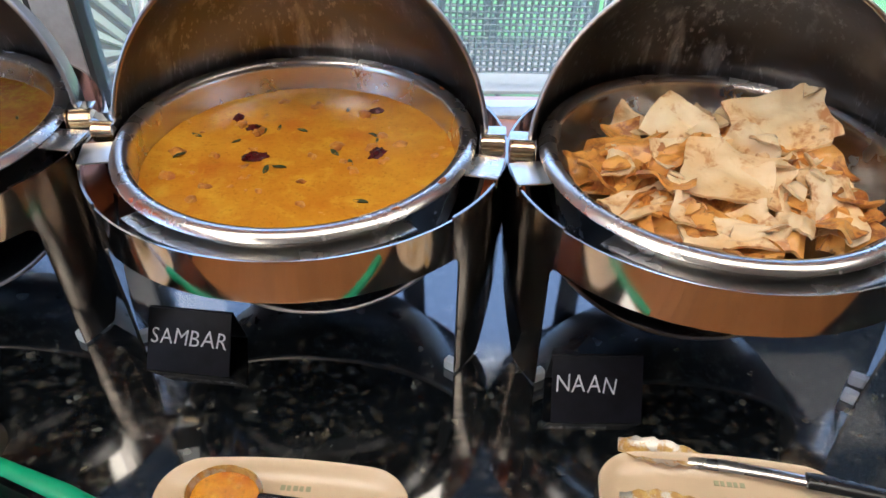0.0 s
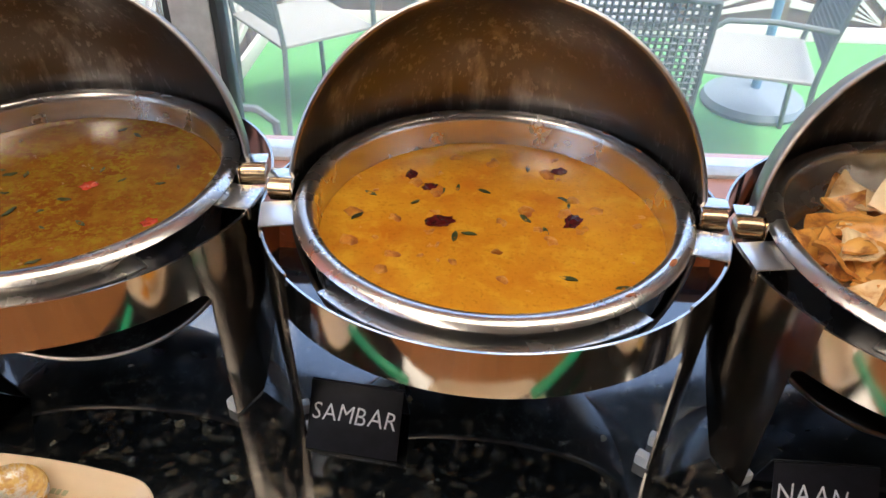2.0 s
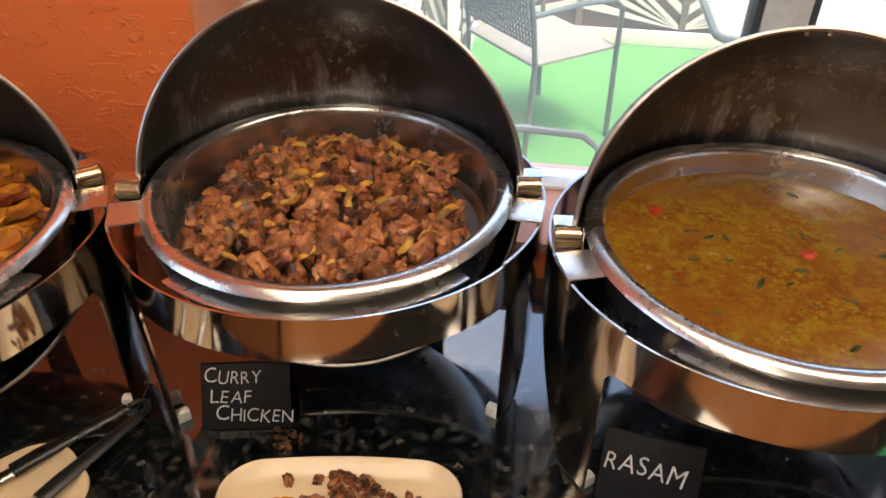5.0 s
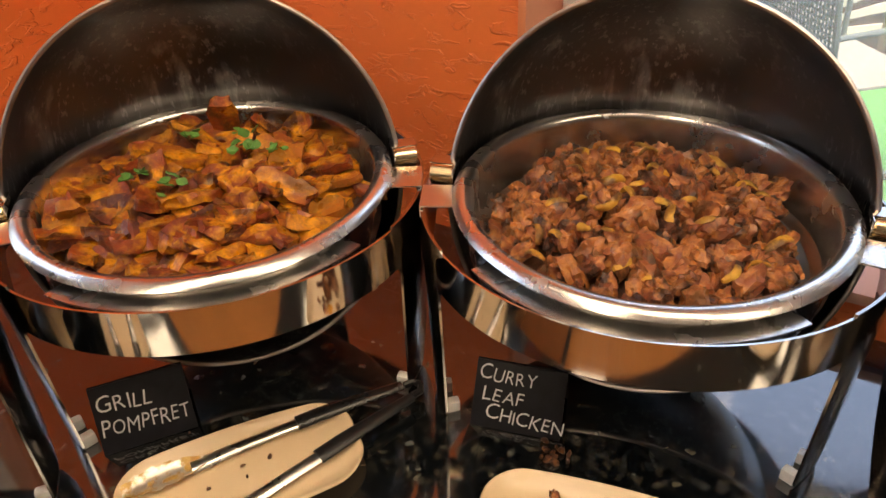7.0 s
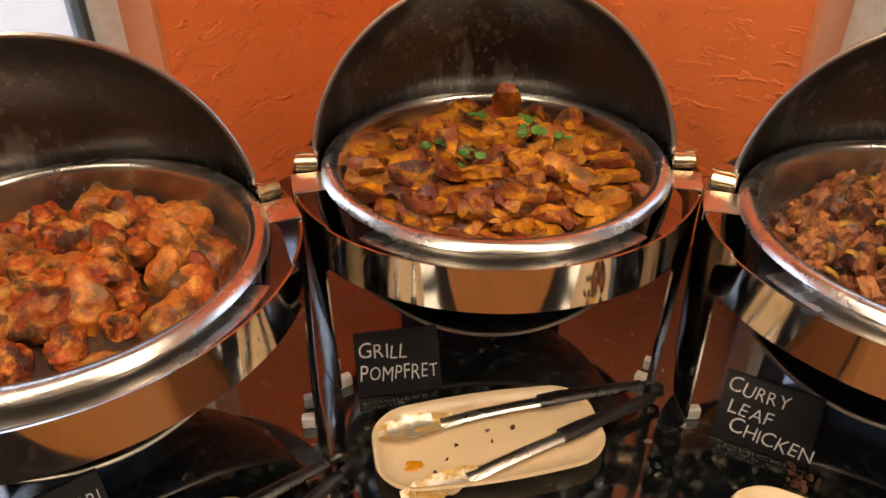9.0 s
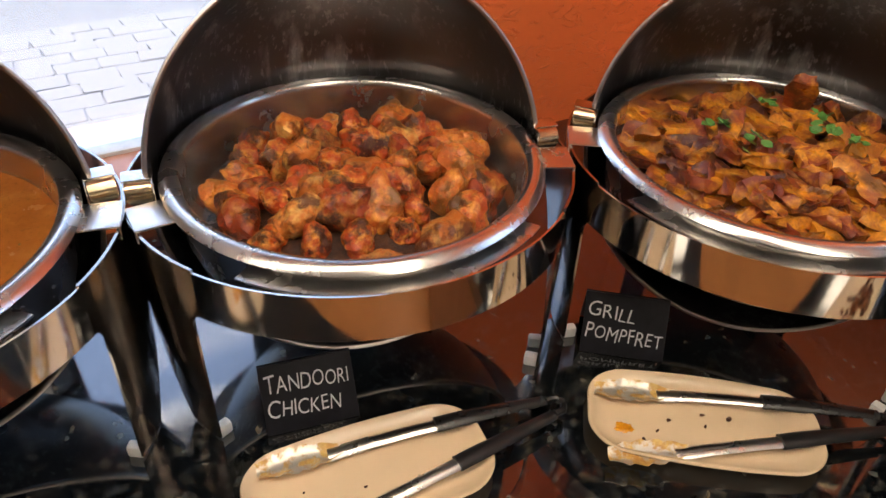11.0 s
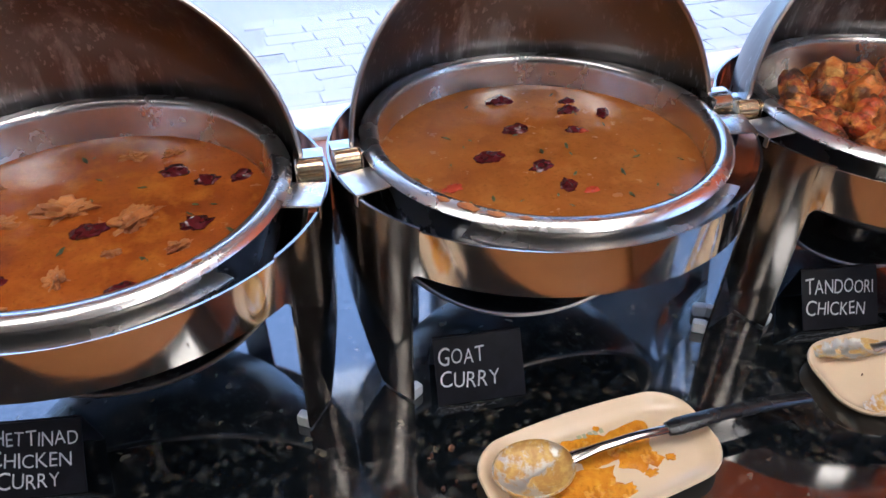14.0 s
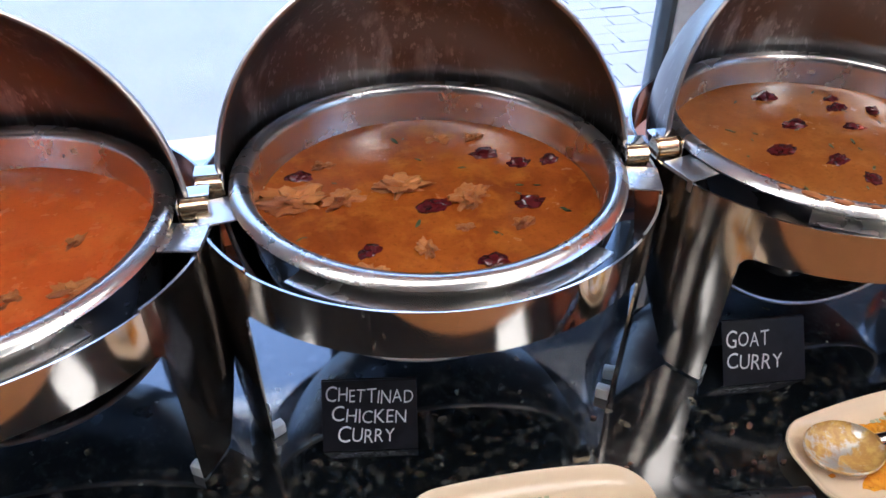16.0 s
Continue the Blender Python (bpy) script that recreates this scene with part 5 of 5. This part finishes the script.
def ladle(m, label, grip, grip_label, bowl=0.040, deep=0.016, reach=0.125, hand=0.17, wide=0.011):
    """A serving spoon: bowl at the origin, handle towards +x."""
    ld = thing("serving_spoon", label, "serving spoon", m, "serving spoons")
    bm = bmesh.new()
    prof = [(bowl * math.sin(radians(a)), deep * (1 - math.cos(radians(a)))) for a in range(0, 91, 9)]
    prof_in = [(r * 0.965, z + 0.0011) for r, z in prof[::-1]]
    revolve(bm, [(0.0, 0.0)] + prof[1:] + prof_in[:-1] + [(0.0, 0.0011)], 40)
    bmesh.ops.scale(bm, verts=bm.verts, vec=(1.12, 0.9, 1.0))
    part("bowl", bm, M_JAW, ld, "steel spoon bowl smeared with sauce")
    if deep > 0.02:
        bm = bmesh.new()
        revolve(bm, [(0.0, deep * 0.7), (bowl * 0.88, deep * 0.7), (bowl * 0.80, deep * 0.52), (0.0, deep * 0.2)], 32)
        bmesh.ops.scale(bm, verts=bm.verts, vec=(1.12, 0.9, 1.0))
        part("stew", bm, M_TURM, ld, "yellow stew left in the ladle")
    bm = bmesh.new()
    tube(bm, [(bowl * 1.05, 0, deep), (bowl + 0.03, 0, deep + 0.006), (bowl + reach * 0.6, 0, deep + 0.010), (bowl + reach, 0, deep + 0.008)], [0.008, 0.0055, 0.0055, 0.006], 10, flat=0.6)
    part("shaft", bm, M_STEEL, ld)
    bm = bmesh.new()
    x0, x1, z = bowl + reach - 0.012, bowl + reach + hand, deep + 0.008
    tube(bm, [(x0, 0, z), (x0 + 0.012, 0, z + 0.001), (x0 + hand * 0.4, 0, z + 0.004), (x0 + hand * 0.8, 0, z), (x1, 0, z - 0.007)], [wide * 0.8, wide, wide * 0.8, wide * 0.95, wide * 0.8], 12, flat=0.55)
    part("grip", bm, grip, ld, grip_label)
    return ld


M_TURM = curry("turmeric_smear", (0.72, 0.31, 0.010), (0.48, 0.14, 0.008), (0.78, 0.42, 0.025), 2.5, (0.2, 0.07, 0.02), 0.15, 0.66)
M_BROWNBIT = roasted("food_crumb", (0.20, 0.08, 0.03), (0.12, 0.045, 0.018), (0.04, 0.015, 0.01), 1.5)
crumbs = [mesh_of("food_crumb", lump(i + 200, 0.008, 0.5, 2, (1.2, 0.9, 0.6)), M_BROWNBIT) for i in range(5)]


def crumbs_on(m, count, seed, area, z=0.008, size=(0.5, 1.4), where=(0, 0)):
    rg = random.Random(seed)
    for _ in range(count):
        x, y = where[0] + rg.gauss(0, area[0]), where[1] + rg.gauss(0, area[1])
        s = rg.uniform(*size)
        share("food_crumb", rg.choice(crumbs), m @ Matrix.LocRotScale((x, y, z), Euler((rg.random() * 3, rg.random() * 3, rg.random() * 6)), (s, s, s)), "small dark crumb of food", "crumb", "crumbs on plates and counter")


_, mp = plate(-1.552, -0.306, 93, "cream oblong plate smeared with yellow-brown gravy")
for i, (sx, sy, sz, fx, fy) in enumerate(((0.015, 0.018, 0.044, 1.15, 0.55), (-0.035, -0.022, 0.034, 1.2, 0.7), (0.045, -0.004, 0.026, 1.0, 0.8), (-0.02, 0.030, 0.016, 1.5, 0.6), (0.000, -0.040, 0.014, 1.3, 0.7))):
    stain_on(mp @ Matrix.Translation((0, 0, 0.0002 * i)), "yellow-brown gravy smear on a plate", 11 + i, sx, sy, sz, M_TURM, (fx, fy))
for i, (sx, sy) in enumerate(((-0.085, 0.012), (-0.07, -0.030), (0.075, -0.020), (-0.10, -0.008), (0.02, 0.042), (-0.055, 0.038), (0.085, 0.010))):
    stain_on(mp, "small yellow gravy drop on a plate", 31 + i, sx, sy, 0.0035 + 0.0012 * (i % 3), M_TURM, (1, 0.8))
stain_on(mp, "small yellow gravy drop on a plate", 2, 0.045, -0.03, 0.008, M_TURM)
ladle(mp @ pose(-0.075, 0.010, 0.008, 0, 0, -5), "steel serving spoon with black handle resting on a plate", M_BLACK, "black plastic grip")
_, mp = plate(-1.555, -0.738, 85, "cream oblong plate with gravy stains")
for i, (sx, sy, sz, fx, fy) in enumerate(((0.000, 0.012, 0.040, 1.4, 0.5), (-0.060, 0.016, 0.024, 1.2, 0.6), (0.040, -0.010, 0.026, 1.2, 0.7))):
    stain_on(mp @ Matrix.Translation((0, 0, 0.0002 * i)), "yellow-brown gravy smear on a plate", 51 + i, sx, sy, sz, M_TURM, (fx, fy))
ladle(mp @ pose(-0.05, -0.020, 0.008, 0, 0, 1), "steel serving spoon with black handle resting on a plate", M_BLACK, "black plastic grip")
_, mp = plate(-1.552, 0.125, 83, "cream oblong plate holding a pair of tongs")
tongs(mp @ pose(0.060, 0.002, 0.010, 0, 0, 2), "steel spring tongs with black grips on a plate", 0.092)
crumbs_on(mp, 6, 3, (0.05, 0.03), 0.008, (0.3, 0.6))
_, mp = plate(-1.437, 0.491, 52, "cream oblong plate holding a pair of tongs")
tongs(mp @ pose(0.050, 0.004, 0.010, 0, 0, 9), "steel spring tongs with black grips, jaws caked with spice", 0.095)
crumbs_on(mp, 7, 4, (0.06, 0.03), 0.008, (0.4, 0.9))
stain_on(mp, "small yellow oil stain on a plate", 5, -0.09, -0.02, 0.012, M_TURM)
_, mp = plate(-1.058, 0.585, 9, "cream oblong plate with leftover dark chicken crumbs")
rg = random.Random(5)
for i in range(70):
    cx, cy = rg.gauss(0.022 if i % 3 else -0.035, 0.026), rg.gauss(0.012, 0.016)
    k = rg.uniform(0.22, 0.55)
    share("chicken_scrap", rg.choice(chunk), mp @ Matrix.LocRotScale((cx, cy, 0.0085 + rg.uniform(0, 0.005)), Euler((rg.random() * 3, rg.random() * 3, rg.random() * 6)), (k, k, k)), "shredded scrap of dark fried chicken on a plate", "fried chicken", "scraps on the plate")
stain_on(mp, "small yellow oil stain on a plate", 6, -0.06, 0.01, 0.018, M_TURM)
crumbs_on(pose(-1.147, 0.674, C), 18, 9, (0.012, 0.006), 0.004, (0.6, 1.4))
_, mp = plate(-0.597, 0.545, -7, "cream oblong plate with a green-handled spoon")
ladle(mp @ pose(-0.02, 0.02, 0.008, 0, 0, -14), "steel serving spoon with green handle resting on a plate", M_GREEN, "bright green silicone grip", 0.036)
_, mp = plate(-0.135, 0.451, -4, "cream oblong plate with a sauce-filled ladle")
ladle(mp @ pose(-0.055, 0.012, 0.008, 0, 0, -8), "deep steel ladle with green handle holding stew", M_GREEN, "bright green silicone grip", 0.036, 0.024)
stain_on(mp, "yellow stew stain on a plate", 8, -0.09, 0.0, 0.022, M_TURM)
_, mp = plate(0.326, 0.457, -6, "cream oblong plate holding a pair of tongs")
tongs(mp @ pose(0.06, 0.022, 0.010, 0, 0, -4), "steel spring tongs with black grips on a plate", 0.07)
crumbs_on(pose(-1.55, -0.5, C), 26, 12, (0.05, 0.12), 0.002, (0.3, 0.9))

# ---------- floor planks ----------
rng = random.Random(8)
planks = []
for v in range(3):
    planks.append(mesh_of("plank", box(bmesh.new(), -0.5, -0.5, 0, 0.5, 0.5, 0.02, 0.002), M_FLOOR, False))
x = -1.44
while x < 3.2:
    y = -4.19
    while y < 0.4:
        L = min(rng.uniform(0.9, 1.4) if y > -4.1 else rng.uniform(0.4, 1.4), 1.0 - y)
        share("plank", rng.choice(planks), Matrix.LocRotScale((x + 0.07, y + L / 2, -0.02), Euler((0, 0, radians(90))), (L - 0.002, 0.138, 1)), parent=floor)
        y += L
    x += 0.14
